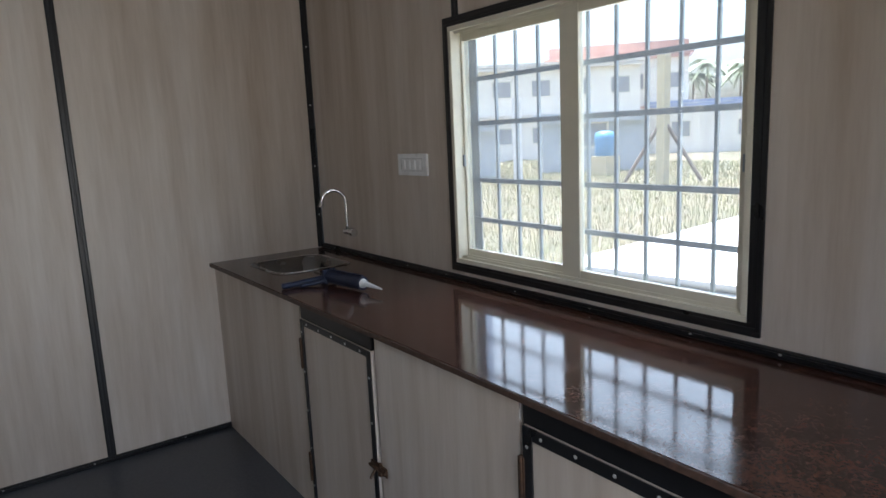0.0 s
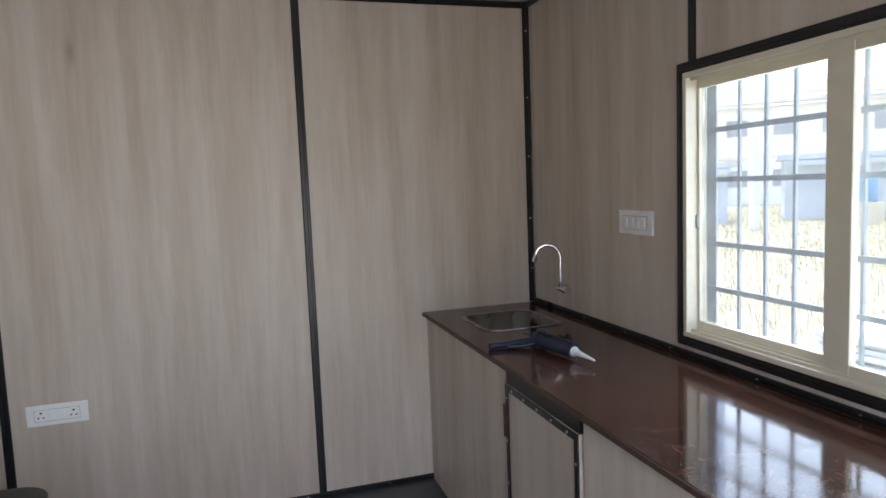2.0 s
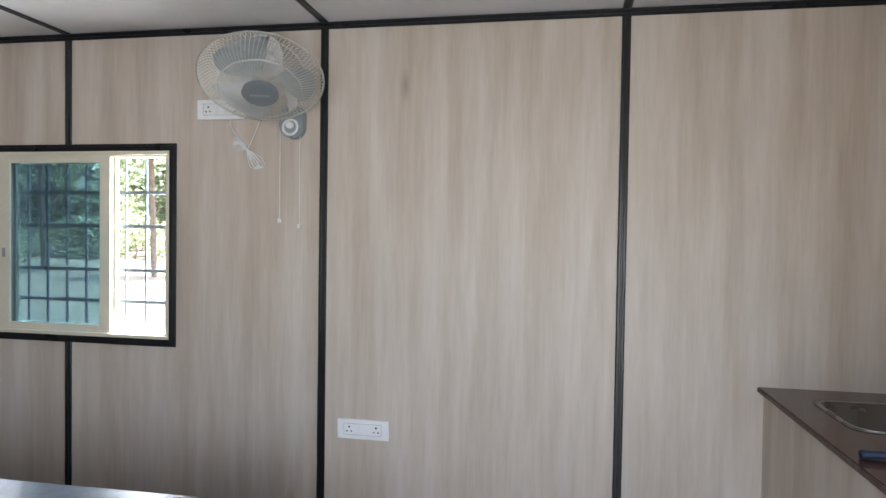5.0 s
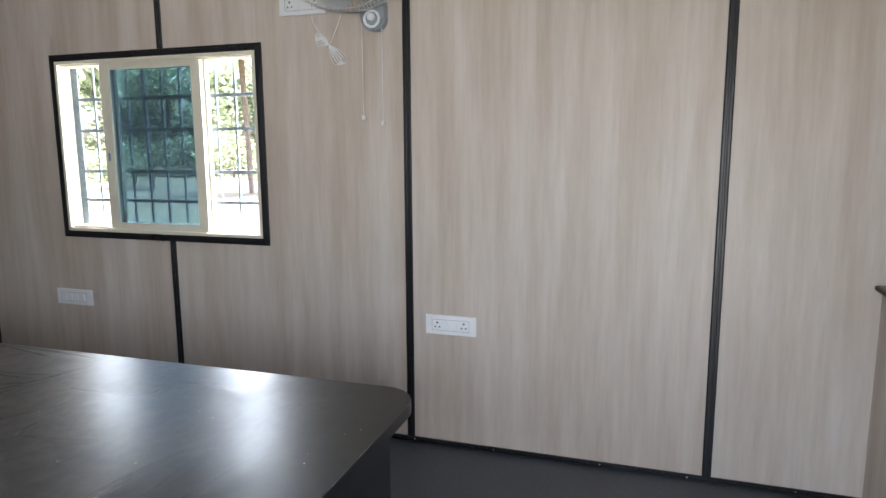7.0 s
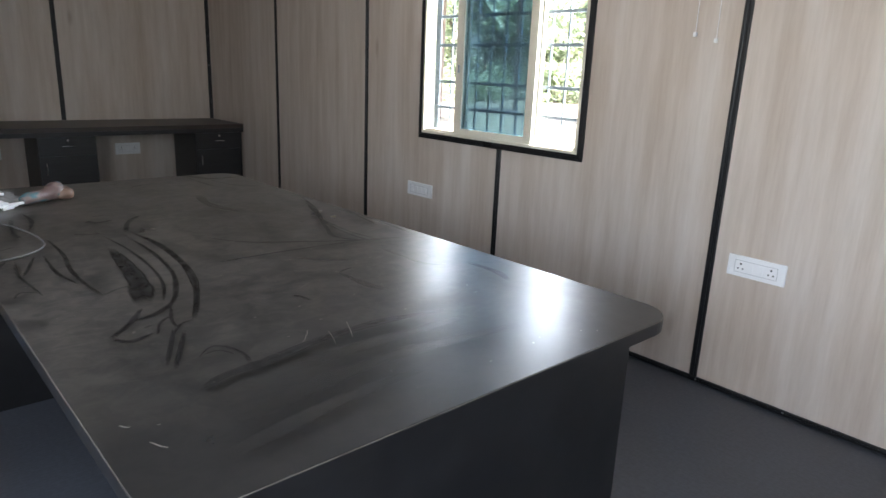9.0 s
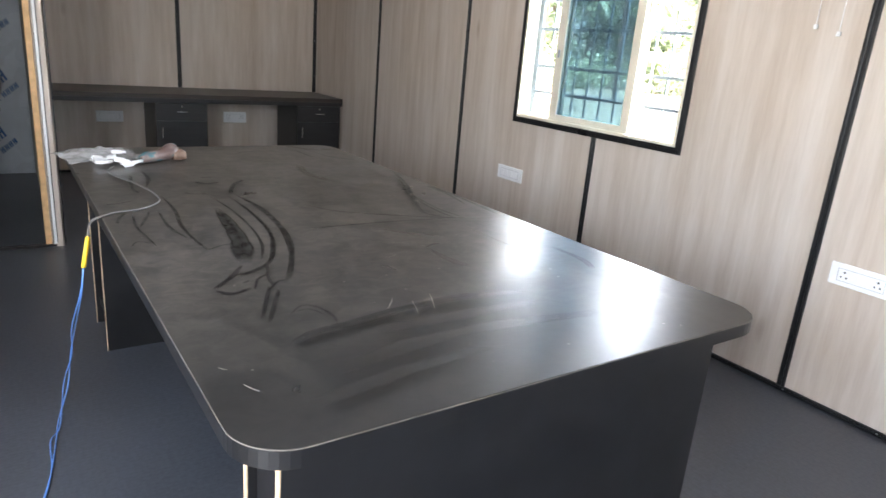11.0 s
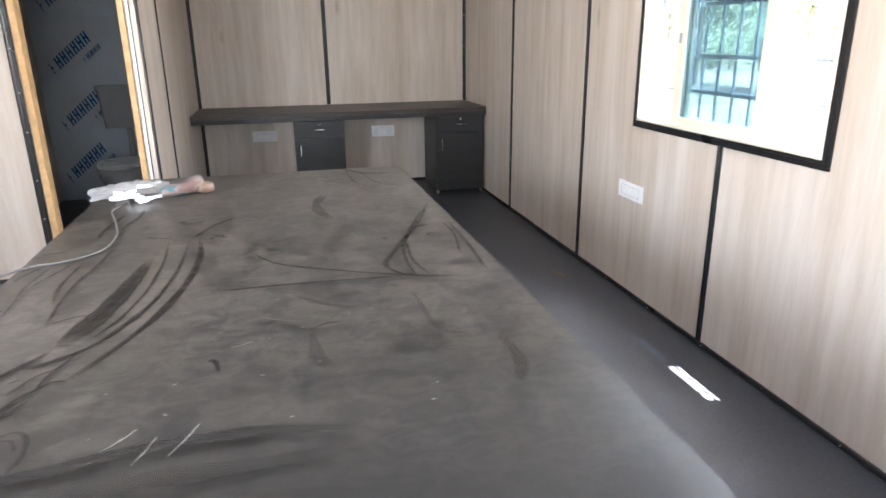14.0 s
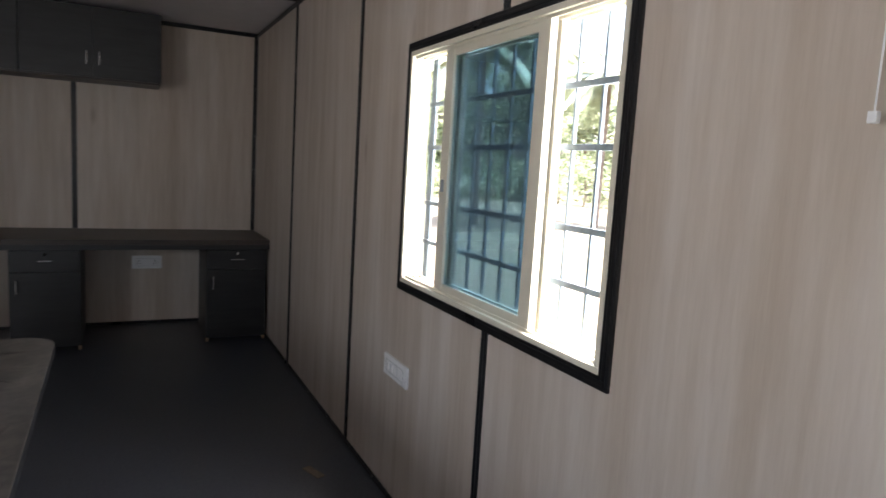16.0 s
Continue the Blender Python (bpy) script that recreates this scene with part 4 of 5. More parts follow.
def pedestal(y0, y1, hinge):
    """A drawer unit under the desk."""
    u = thing("drawer_unit", pose(DX, (y0 + y1) / 2, 0), "dark wooden drawer unit with chrome handles under the desk", "drawer unit", "desk drawer units")
    w, zt = (y1 - y0) / 2, DZ - 0.074
    fx = -0.03
    part("body", box(B(), fx - 0.52, fx, -w, w, 0.03, zt, 0.001), UNITMAT, u)
    for yy in (-w + 0.012, w - 0.012):
        part("foot", box(B(), fx - 0.03, fx - 0.005, yy - 0.01, yy + 0.01, 0.0, 0.0295, 0.001), PLY, u, "raw wood foot")
    dr = part("drawer", box(B(), fx + 0.001, fx + 0.018, -w + 0.004, w - 0.004, 0.553, zt - 0.003, 0.001), UNITMAT, u)
    door = part("door", box(B(), fx + 0.001, fx + 0.018, -w + 0.004, w - 0.004, 0.034, 0.549, 0.001), UNITMAT, u)
    hx = fx + 0.019
    part("handle", tube(B(), smooth_line([(hx, -0.045, 0.628), (hx + 0.02, -0.043, 0.628), (hx + 0.022, 0, 0.628), (hx + 0.02, 0.043, 0.628), (hx, 0.045, 0.628)], 3), 0.0045, 8), CHROME, dr, "chrome bar handle")
    part("lock", cyl(B(), (hx, 0, 0.672), (hx + 0.008, 0, 0.672), 0.009, 14), CHROME, dr, "small chrome lock")
    hy = hinge * (w - 0.045)
    part("handle", tube(B(), smooth_line([(hx, hy, 0.41), (hx + 0.02, hy, 0.412), (hx + 0.022, hy, 0.455), (hx + 0.02, hy, 0.498), (hx, hy, 0.50)], 3), 0.0045, 8), CHROME, door, "chrome bar handle")
    return u


pedestal(-0.452, -0.018, -1)
pedestal(-1.682, -1.262, -1)


# ---- wall cabinets ----
def wall_cabinet(y0, y1):
    c = thing("wall_cabinet", pose(XW, (y0 + y1) / 2, 1.885), "black two-door wall cabinet with chrome handles hung high over the desk", "cabinet", "wall cabinets")
    w, d, h = (y1 - y0) / 2, 0.37, ZC - 0.034 - 1.885
    part("body", box(B(), 0.001, d, -w, w, 0.002, h, 0.001), UNITMAT, c)
    part("base", box(B(), 0.001, d - 0.002, -w + 0.002, w - 0.002, -0.012, 0.0015), DESKTOP, c, "brown wooden underside")
    for s in (-1, 1):
        y = sorted((s * 0.0015, s * (w - 0.001)))
        dd = part("door", box(B(), d + 0.001, d + 0.018, y[0], y[1], 0.0, h, 0.0012), UNITMAT, c)
        hy, hx = s * 0.040, d + 0.019
        part("handle", tube(B(), smooth_line([(hx, hy, 0.085), (hx + 0.02, hy, 0.087), (hx + 0.022, hy, 0.13), (hx + 0.02, hy, 0.173), (hx, hy, 0.175)], 3), 0.0045, 8), CHROME, dd, "chrome bar handle")
    return c


wall_cabinet(-1.634, -0.750)
wall_cabinet(BY + 0.012, -1.636)


# ---- toilet ----
tl = thing("toilet", pose(XW + 0.006, -3.085, 0.006), "white ceramic close-wall toilet with cistern in the washroom", "toilet")
ci = B()
rounded_slab(ci, 0.004, 0.175, -0.205, 0.205, 0.64, 0.965, 0.03, 5)
for v in ci.verts:
    if v.co.z < 0.7:
        v.co.y *= 0.88
        v.co.x = 0.004 + (v.co.x - 0.004) * 0.9
cistern = part("cistern", ci, CERAMIC_SHADED, tl)
part("cistern_lid", rounded_slab(B(), 0.002, 0.190, -0.215, 0.215, 0.966, 0.998, 0.03, 5, 0.006), CERAMIC_SHADED, cistern)
part("flush_pipe", tube(B(), smooth_line([(0.085, 0, 0.64), (0.085, 0, 0.50), (0.11, 0, 0.36), (0.2, 0, 0.30), (0.30, 0, 0.29)], 4), 0.024, 10), CERAMIC_SHADED, tl, smooth=True)
bw = B()
rows = []
for z, cx, rx, ry in ((0.0, 0.56, 0.17, 0.115), (0.03, 0.56, 0.165, 0.11), (0.13, 0.54, 0.15, 0.10), (0.22, 0.54, 0.20, 0.15), (0.31, 0.545, 0.24, 0.182), (0.38, 0.55, 0.245, 0.188)):
    rows.append([bw.verts.new((cx + rx * math.cos(2 * math.pi * k / 24), ry * math.sin(2 * math.pi * k / 24), z)) for k in range(24)])
for a, c in zip(rows, rows[1:]):
    for k in range(24):
        bw.faces.new((a[k], a[(k + 1) % 24], c[(k + 1) % 24], c[k]))
bw.faces.new(rows[0][::-1])
bw.faces.new(rows[-1])
part("bowl", bw, CERAMIC_SHADED, tl, smooth=True)
part("seat", lathe(B(), [(0.238, 0.381), (0.25, 0.388), (0.25, 0.398), (0.235, 0.403)], 28, 1.0, 0.74, 0.55), WHITE, tl, "white plastic seat")
part("seat_lid", lathe(B(), [(0.236, 0.404), (0.246, 0.408), (0.242, 0.418), (0.20, 0.424)], 28, 1.0, 0.74, 0.55), WHITE, tl, "closed white seat lid")
part("supply_hose", tube(B(), smooth_line([(0.09, 0.205, 0.88), (0.09, 0.26, 0.885), (0.08, 0.34, 0.84), (0.05, 0.34, 0.68), (0.03, 0.305, 0.60), (0.03, 0.30, 0.52)], 5), 0.008, 8), CERAMIC_SHADED, tl, "white flexible supply hose", smooth=True)
vl = thing("angle_valve", pose(XW + 0.006, -2.785, 0.545), "chrome angle valve on the washroom wall", "valve")
part("body", cyl(cyl(B(), (0.0, 0, 0), (0.05, 0, 0), 0.012, 12), (0.035, 0, -0.01), (0.035, 0, 0.035), 0.010, 12), CHROME, vl)
part("knob", cyl(B(), (0.05, 0, 0), (0.072, 0, 0), 0.02, 12), CHROME, vl)
part("flange", cyl(B(), (0, 0, 0), (0.006, 0, 0), 0.03, 16), CHROME, vl)

# ---- wall fan ----
fan = thing("wall_fan", pose(-0.140, YN, 1.955), "pale wall fan tilted down with wire cage and pull cords", "fan")
bs = B()
rounded_slab(bs, -0.055, 0.055, -0.075, 0.075, 0.0, 0.05, 0.05, 8, 0.01)
bmesh.ops.rotate(bs, verts=bs.verts, matrix=Matrix.Rotation(radians(90), 3, "X"))
base = part("base", bs, GREYPL, fan, "grey rounded wall bracket")
part("switch_ring", tube(B(), [(0.034 * math.cos(a * math.pi / 8), -0.052, -0.028 + 0.034 * math.sin(a * math.pi / 8)) for a in range(16)], 0.006, 8, True), WHITE, base, "white switch ring")
part("knob", cyl(B(), (0, -0.05, -0.02), (0, -0.066, -0.02), 0.016, 14), WHITE, base, "white round knob")
FC = Vector((-0.025, -0.285, 0.130))
FN = Vector((0.18, -0.48, -0.86)).normalized()
part("arm", tube(B(), smooth_line([(0, -0.03, 0.05), (0, -0.06, 0.13), tuple(FC - FN * 0.17)], 4), 0.022, 10), WHITE, fan, smooth=True)
FM = Matrix.Translation(FC) @ FN.to_track_quat("Z", "Y").to_matrix().to_4x4()


def on_fan(bm):
    bmesh.ops.transform(bm, matrix=FM, verts=bm.verts)
    return bm


part("motor", on_fan(lathe(B(), [(0.035, -0.20), (0.065, -0.19), (0.08, -0.15), (0.08, -0.08), (0.06, -0.065)], 24)), WHITE, fan, "white motor housing", smooth=True)
RF = 0.252


def cage(front):
    bm = B()
    sgn = 1 if front else -1
    prof = lambda r: sgn * (0.085 * math.sqrt(max(0.0, 1 - (r / RF) ** 2)) * 0.9)
    r0 = 0.07
    for k in range(84):
        a = 2 * math.pi * k / 84
        twist = 0.25 if front else 0.0
        pts = []
        for j in range(7):
            r = r0 + (RF - r0) * j / 6
            b = a + twist * (1 - j / 6)
            pts.append((r * math.cos(b), r * math.sin(b), prof(r)))
        tube(bm, pts, 0.0015, 3)
    for r in (RF, 0.165):
        tube(bm, [(r * math.cos(2 * math.pi * k / 40), r * math.sin(2 * math.pi * k / 40), prof(r)) for k in range(40)], 0.0045 if r == RF else 0.0024, 6, True)
    return on_fan(bm)


part("front_grille", cage(True), IVORY, fan, "cream wire front grille")
part("rear_grille", cage(False), IVORY, fan, "cream wire rear grille")
part("hub_cap", on_fan(lathe(B(), [(0.072, 0.070), (0.074, 0.080), (0.06, 0.087), (0.02, 0.089)], 28)), plain("fan_cap_grey", (0.20, 0.22, 0.24), 0.35, 0, 0.05, 20, 0.0), fan, "grey round hub cap")
part("cap_mark", on_fan(box(B(), -0.04, 0.04, -0.005, 0.005, 0.0895, 0.0905)), GREYPL, fan)
for k in range(3):
    bl = B()
    grid = []
    for i in range(7):
        r = 0.045 + 0.175 * i / 6
        row = []
        for j in range(6):
            a = radians(120 * k - 42 + (84 * (0.55 + 0.45 * math.sin(math.pi * (0.15 + 0.7 * i / 6)))) * (j / 5))
            row.append(bl.verts.new((r * math.cos(a), r * math.sin(a), -0.018 + 0.04 * j / 5)))
        grid.append(row)
    for g0, g1 in zip(grid, grid[1:]):
        for j in range(5):
            bl.faces.new((g0[j], g0[j + 1], g1[j + 1], g1[j]))
    bmesh.ops.solidify(bl, geom=bl.faces[:], thickness=0.002)
    part("blade", on_fan(bl), plain("fan_blade", (0.58, 0.62, 0.63), 0.3, 0, 0.03, 20, 0.0) if k == 0 else bpy.data.materials["fan_blade"], fan, "grey plastic blade", smooth=True)
for x, y, z1 in ((-0.057, -0.03, -0.439), (0.037, -0.03, -0.464)):
    cd = part("pull_cord", cyl(B(), (x, y, -0.02), (x, y, z1), 0.0016, 6), WHITE, fan, "thin white pull cord")
    part("toggle", box(B(), x - 0.007, x + 0.007, y - 0.006, y + 0.006, z1 - 0.014, z1 + 0.004, 0.002), WHITE, cd)
wr = B()
tube(wr, smooth_line([(-0.31, -0.012, 0.03), (-0.30, -0.02, -0.02), (-0.25, -0.02, -0.09), (-0.225, -0.02, -0.12)], 5), 0.0019, 6)
tube(wr, smooth_line([(-0.15, -0.02, 0.03), (-0.185, -0.02, -0.05), (-0.215, -0.02, -0.11), (-0.225, -0.02, -0.12)], 5), 0.0019, 6)
for k in range(5):
    o = 0.009 * (k - 2)
    tube(wr, smooth_line([(-0.225, -0.02, -0.12), (-0.20 + o, -0.022, -0.14), (-0.165 + o, -0.022, -0.185 + o), (-0.155 + o, -0.02, -0.20), (-0.185 - o, -0.021, -0.185 - o), (-0.225, -0.02, -0.12)], 4), 0.0019, 6)
    tube(wr, smooth_line([(-0.225, -0.02, -0.12), (-0.262 + o, -0.022, -0.105 + o), (-0.285, -0.022, -0.085 - o), (-0.255 - o, -0.022, -0.09), (-0.225, -0.02, -0.12)], 4), 0.0019, 6)
part("power_cord", wr, WHITE, fan, "bundled white power cord", smooth=True)

# ---- small things on the table ----
bag = thing("plastic_bag", pose(-1.88, -2.41, TZ + 0.001, 0, 0, 10), "crumpled clear plastic bag lying on the table", "plastic bag")
bgm = B()
bmesh.ops.create_grid(bgm, x_segments=26, y_segments=22, size=0.5)
for v in bgm.verts:
    x, y = v.co.x, v.co.y
    q = Vector((x * 5.5, y * 5.5, 1.3))
    v.co = Vector((x * 0.26 + 0.02 * noise.noise(q * 0.8), y * 0.30 + 0.025 * noise.noise(q * 0.7 + Vector((5, 0, 0))),
                   0.003 + (0.045 * (0.5 - abs(x)) + 0.035 * (0.5 - abs(y))) * (0.6 + 0.9 * abs(noise.noise(q))) + 0.016 * abs(noise.noise(q * 2.3))))
POLY = plain("translucent_polythene", (0.72, 0.72, 0.72), 0.22, 0, 0.05, 30, 0.1)
bsdf(POLY).inputs["Alpha"].default_value = 0.5
part("sheet", bgm, POLY, bag, smooth=True)
random.seed(4)
for k in range(9):
    bit = thing("fitting", pose(-1.74 + random.uniform(-0.07, 0.09), -2.37 + random.uniform(-0.07, 0.08), TZ + 0.001 + 0.004 * k, random.uniform(-14, 14), random.uniform(-14, 14), random.uniform(0, 180)),
                "small white plastic fitting beside the plastic bag", "fitting", "white fittings on the table")
    s = random.uniform(0.7, 1.3)
    part("body", box(B(), -0.022 * s, 0.022 * s, -0.013, 0.013, 0.0, 0.014, 0.003), WHITE, bit)
    part("peg", cyl(B(), (0.02 * s, 0, 0.007), (0.04 * s, 0, 0.007), 0.005, 8), WHITE, bit)
br = thing("wrapped_roll", pose(-1.755, -2.190, TZ + 0.001, 0, 0, 122) @ Matrix.Diagonal((0.78, 0.72, 0.72, 1)), "plastic-wrapped pink and teal roll on the table", "roll")
rl = B()
rows = []
for i in range(12):
    t = i / 11
    r = 0.026 + 0.022 * t + 0.004 * math.sin(9 * t)
    rows.append([rl.verts.new((-0.11 + 0.22 * t, (r + 0.003 * noise.noise(Vector((t * 9, k, 0)))) * math.cos(2 * math.pi * k / 16), r + 0.006 + r * math.sin(2 * math.pi * k / 16))) for k in range(16)])
for a, c in zip(rows, rows[1:]):
    for k in range(16):
        rl.faces.new((a[k], a[(k + 1) % 16], c[(k + 1) % 16], c[k]))
rl.faces.new(rows[0][::-1])
rl.faces.new(rows[-1])
WRAP = mat("printed_wrap", (0.4, 0.2, 0.18), 0.3)
link(WRAP, ramp(WRAP, grain(WRAP, coords(WRAP, (9, 9, 22)), 1.0, 2), [(0.38, (0.13, 0.085, 0.075)), (0.47, (0.20, 0.145, 0.13)), (0.54, (0.035, 0.12, 0.14))]), bsdf(WRAP).inputs["Base Color"])
part("wrap", rl, WRAP, br, smooth=True)
part("end_cap", lathe(B(), [(0.01, 0.0), (0.045, 0.012), (0.046, 0.05), (0.02, 0.07)], 16, cx=0.12, cy=-0.03), plain("pink_wrap", (0.17, 0.105, 0.075), 0.4, 0, 0.35, 40, 0.2), br, "pinkish wrapped end", smooth=True)
part("stick", box(B(), -0.24, -0.10, -0.012, 0.012, 0.014, 0.028, 0.003), WHITE, br, "flat white stick")

cb = thing("cable", pose(0, 0, 0), "grey cable with yellow sleeve and blue wires trailing off the table", "cable")
part("grey_lead", tube(B(), smooth_line([(-1.66, -2.38, TZ + 0.006), (-1.54, -2.41, TZ + 0.005), (-1.36, -2.36, TZ + 0.005), (-1.17, -2.318, TZ + 0.005), (-1.02, -2.325, TZ + 0.005), (-0.93, -2.40, TZ + 0.005), (-0.90, -2.48, TZ + 0.006), (-0.82, -2.548, TZ + 0.004), (-0.74, -2.566, TZ - 0.02)], 6), 0.0034, 8), GREYWIRE, cb, "thin grey lead", smooth=True)
part("sleeve", tube(B(), smooth_line([(-0.74, -2.566, TZ - 0.018), (-0.722, -2.575, TZ - 0.055), (-0.715, -2.585, TZ - 0.10)], 4), 0.0065, 10), YELLOW, cb, "bright yellow sleeve", smooth=True)
for o in (0.0, 1.0):
    part("blue_wire", tube(B(), smooth_line([(-0.715, -2.585, TZ - 0.10), (-0.735 - 0.02 * o, -2.595, 0.55), (-0.93 + 0.015 * o, -2.605 - 0.012 * o, 0.38), (-1.13 + 0.03 * o, -2.615, 0.20), (-1.14 - 0.03 * o, -2.635 - 0.01 * o, 0.06), (-1.02 + 0.05 * o, -2.675, 0.006), (-0.86 - 0.03 * o, -2.695 - 0.012 * o, 0.005), (-0.72, -2.715, 0.005), (-0.58 + 0.03 * o, -2.742 - 0.01 * o, 0.005), (-0.40, -2.80 + 0.02 * o, 0.005)], 6), 0.0022, 6), BLUEWIRE, cb, "thin blue wire", smooth=True)

# ---- things on the floor ----
STAIN_SUNPATCH = plain("stain_and_sun_patch_brown", (0.20, 0.155, 0.11), 0.8, 0, 0.35, 14, 0.1)
# thin solid in place of a faint light-brown stain on the floor
wl = tagged(part("stain_and_sun_patch", box(B(), -0.078, 0.078, -0.036, 0.036, 0.0, 0.004, 0.001), STAIN_SUNPATCH), "thin flat brown piece on the floor, used for a stain and for a sun patch", "offcut")
wl.matrix_world = pose(-1.475, -2.997, 0.001, 0, 0, 98)
# faint sun patch under the north window, put in as a thin brown solid
wd = tagged(part("stain_and_sun_patch", box(B(), -0.06, 0.06, -0.02, 0.02, 0.0, 0.005, 0.002), STAIN_SUNPATCH), "thin flat brown piece on the floor, used for a stain and for a sun patch", "offcut")
wd.matrix_world = pose(-2.34, -0.235, 0.001, 0, 0, 20)
coil = thing("cable_coil", pose(-1.93, -3.27, 0), "dark coil of cable lying on the floor", "cable coil")
for k in range(4):
    part("loop", tube(B(), [((0.085 + 0.006 * k) * math.cos(a * math.pi / 14), (0.085 + 0.005 * k) * math.sin(a * math.pi / 14), 0.009 + 0.013 * k + 0.004 * math.sin(a + k)) for a in range(28)], 0.008, 8, True), TABLESIDE, coil, smooth=True)

# ---- outside ----
GZ = -0.35


def ground_mat():
    m = mat("dry_field", (0.2, 0.16, 0.09), 0.95)
    v = coords(m, (1, 1, 1))
    a = grain(m, v, 0.35, 6, 0.65)
    b = grain(m, v, 6, 6, 0.7)
    c = blend(m, 0.5, ramp(m, a, [(0.35, (0.065, 0.070, 0.034)), (0.5, (0.115, 0.098, 0.062)), (0.66, (0.145, 0.102, 0.070))]),
              ramp(m, b, [(0.3, (0.055, 0.048, 0.030)), (0.7, (0.17, 0.145, 0.098))]))
    link(m, c, bsdf(m).inputs["Base Color"])
    relief(m, b, 0.6, 0.05)
    return m


gm = B()
bmesh.ops.create_grid(gm, x_segments=2, y_segments=2, size=900)
for v in gm.verts:
    v.co.z = GZ
structure("ground", gm, ground_mat(), "dry grassy open ground")

LEAF = mat("tree_leaf", (0.05, 0.09, 0.03), 0.55)
leaf_tone = ramp(LEAF, node(LEAF, "ShaderNodeNewGeometry").outputs["Random Per Island"], [(0.0, (0.12, 0.15, 0.08)), (0.5, (0.23, 0.27, 0.15)), (1.0, (0.36, 0.38, 0.25))])
link(LEAF, leaf_tone, bsdf(LEAF).inputs["Base Color"])
leaf_glow = node(LEAF, "ShaderNodeBsdfTranslucent")
link(LEAF, leaf_tone, leaf_glow.inputs["Color"])
leaf_mix = node(LEAF, "ShaderNodeMixShader", Fac=0.5)
link(LEAF, bsdf(LEAF).outputs[0], leaf_mix.inputs[1])
link(LEAF, leaf_glow.outputs[0], leaf_mix.inputs[2])
link(LEAF, leaf_mix.outputs[0], LEAF.node_tree.nodes["Material Output"].inputs[0])
# fronds lightened: distance haze is put into their colour
FROND = plain("hazed_palm_frond", (0.19, 0.225, 0.14), 0.5, 0, 0.3, 2, 0.0)
BARK = plain("bark", (0.16, 0.12, 0.09), 0.9, 0, 0.3, 8, 0.4)
GRASS = mat("dry_grass", (0.3, 0.25, 0.12), 0.9)
link(GRASS, ramp(GRASS, node(GRASS, "ShaderNodeNewGeometry").outputs["Random Per Island"], [(0.0, (0.13, 0.16, 0.065)), (0.5, (0.26, 0.24, 0.13)), (1.0, (0.36, 0.31, 0.19))]), bsdf(GRASS).inputs["Base Color"])


def leaves(verts, faces, rnd, centre, spread, n, size):
    for _ in range(n):
        while True:
            o = Vector((rnd.uniform(-1, 1), rnd.uniform(-1, 1), rnd.uniform(-1, 1)))
            if 0.15 < o.length < 1:
                break
        p = centre + Vector((o.x * spread.x, o.y * spread.y, o.z * spread.z))
        a = Vector((rnd.gauss(0, 1), rnd.gauss(0, 1), rnd.gauss(0, 0.6))).normalized() * size * rnd.uniform(0.6, 1.4)
        c = a.cross(Vector((rnd.gauss(0, 1), rnd.gauss(0, 1), rnd.gauss(0, 1)))).normalized() * a.length * 0.4
        k = len(verts)
        verts += [p - a, p + c, p + a, p - c]
        faces.append((k, k + 1, k + 2, k + 3))


def tree(x, y, height, width, seed, n=3400, label="leafy green tree behind the cabin", leaf=0.13):
    rnd = random.Random(seed)
    t = thing("tree", pose(x, y, GZ), label, "tree", "trees behind the cabin")
    tb_ = B()
    tube(tb_, smooth_line([(0, 0, 0), (0.1, 0.05, height * 0.25), (-0.05, 0.1, height * 0.5), (0.05, 0, height * 0.75)], 4), 0.14 * height / 6, 8)
    verts, faces = [], []
    for k in range(11):
        a, hh = rnd.uniform(0, 6.28), rnd.uniform(0.12, 0.98)
        r = width * rnd.uniform(0.15, 0.55) * (1.1 - 0.4 * hh)
        c = Vector((r * math.cos(a), r * math.sin(a), height * hh))
        tube(tb_, smooth_line([(0, 0, height * hh * 0.55), tuple(c * 0.6 + Vector((0, 0, height * hh * 0.3))), tuple(c)], 3), 0.035 * height / 6, 5)
        s = width * rnd.uniform(0.16, 0.30)
        leaves(verts, faces, rnd, c, Vector((s, s, s * 0.75)), n // 11, leaf)
    part("trunk", tb_, BARK, t)
    me = bpy.data.meshes.new("crown")
    me.from_pydata([tuple(v) for v in verts], [], faces)
    me.materials.append(LEAF)
    cr = new("crown", me)
    cr.parent = t
    return t


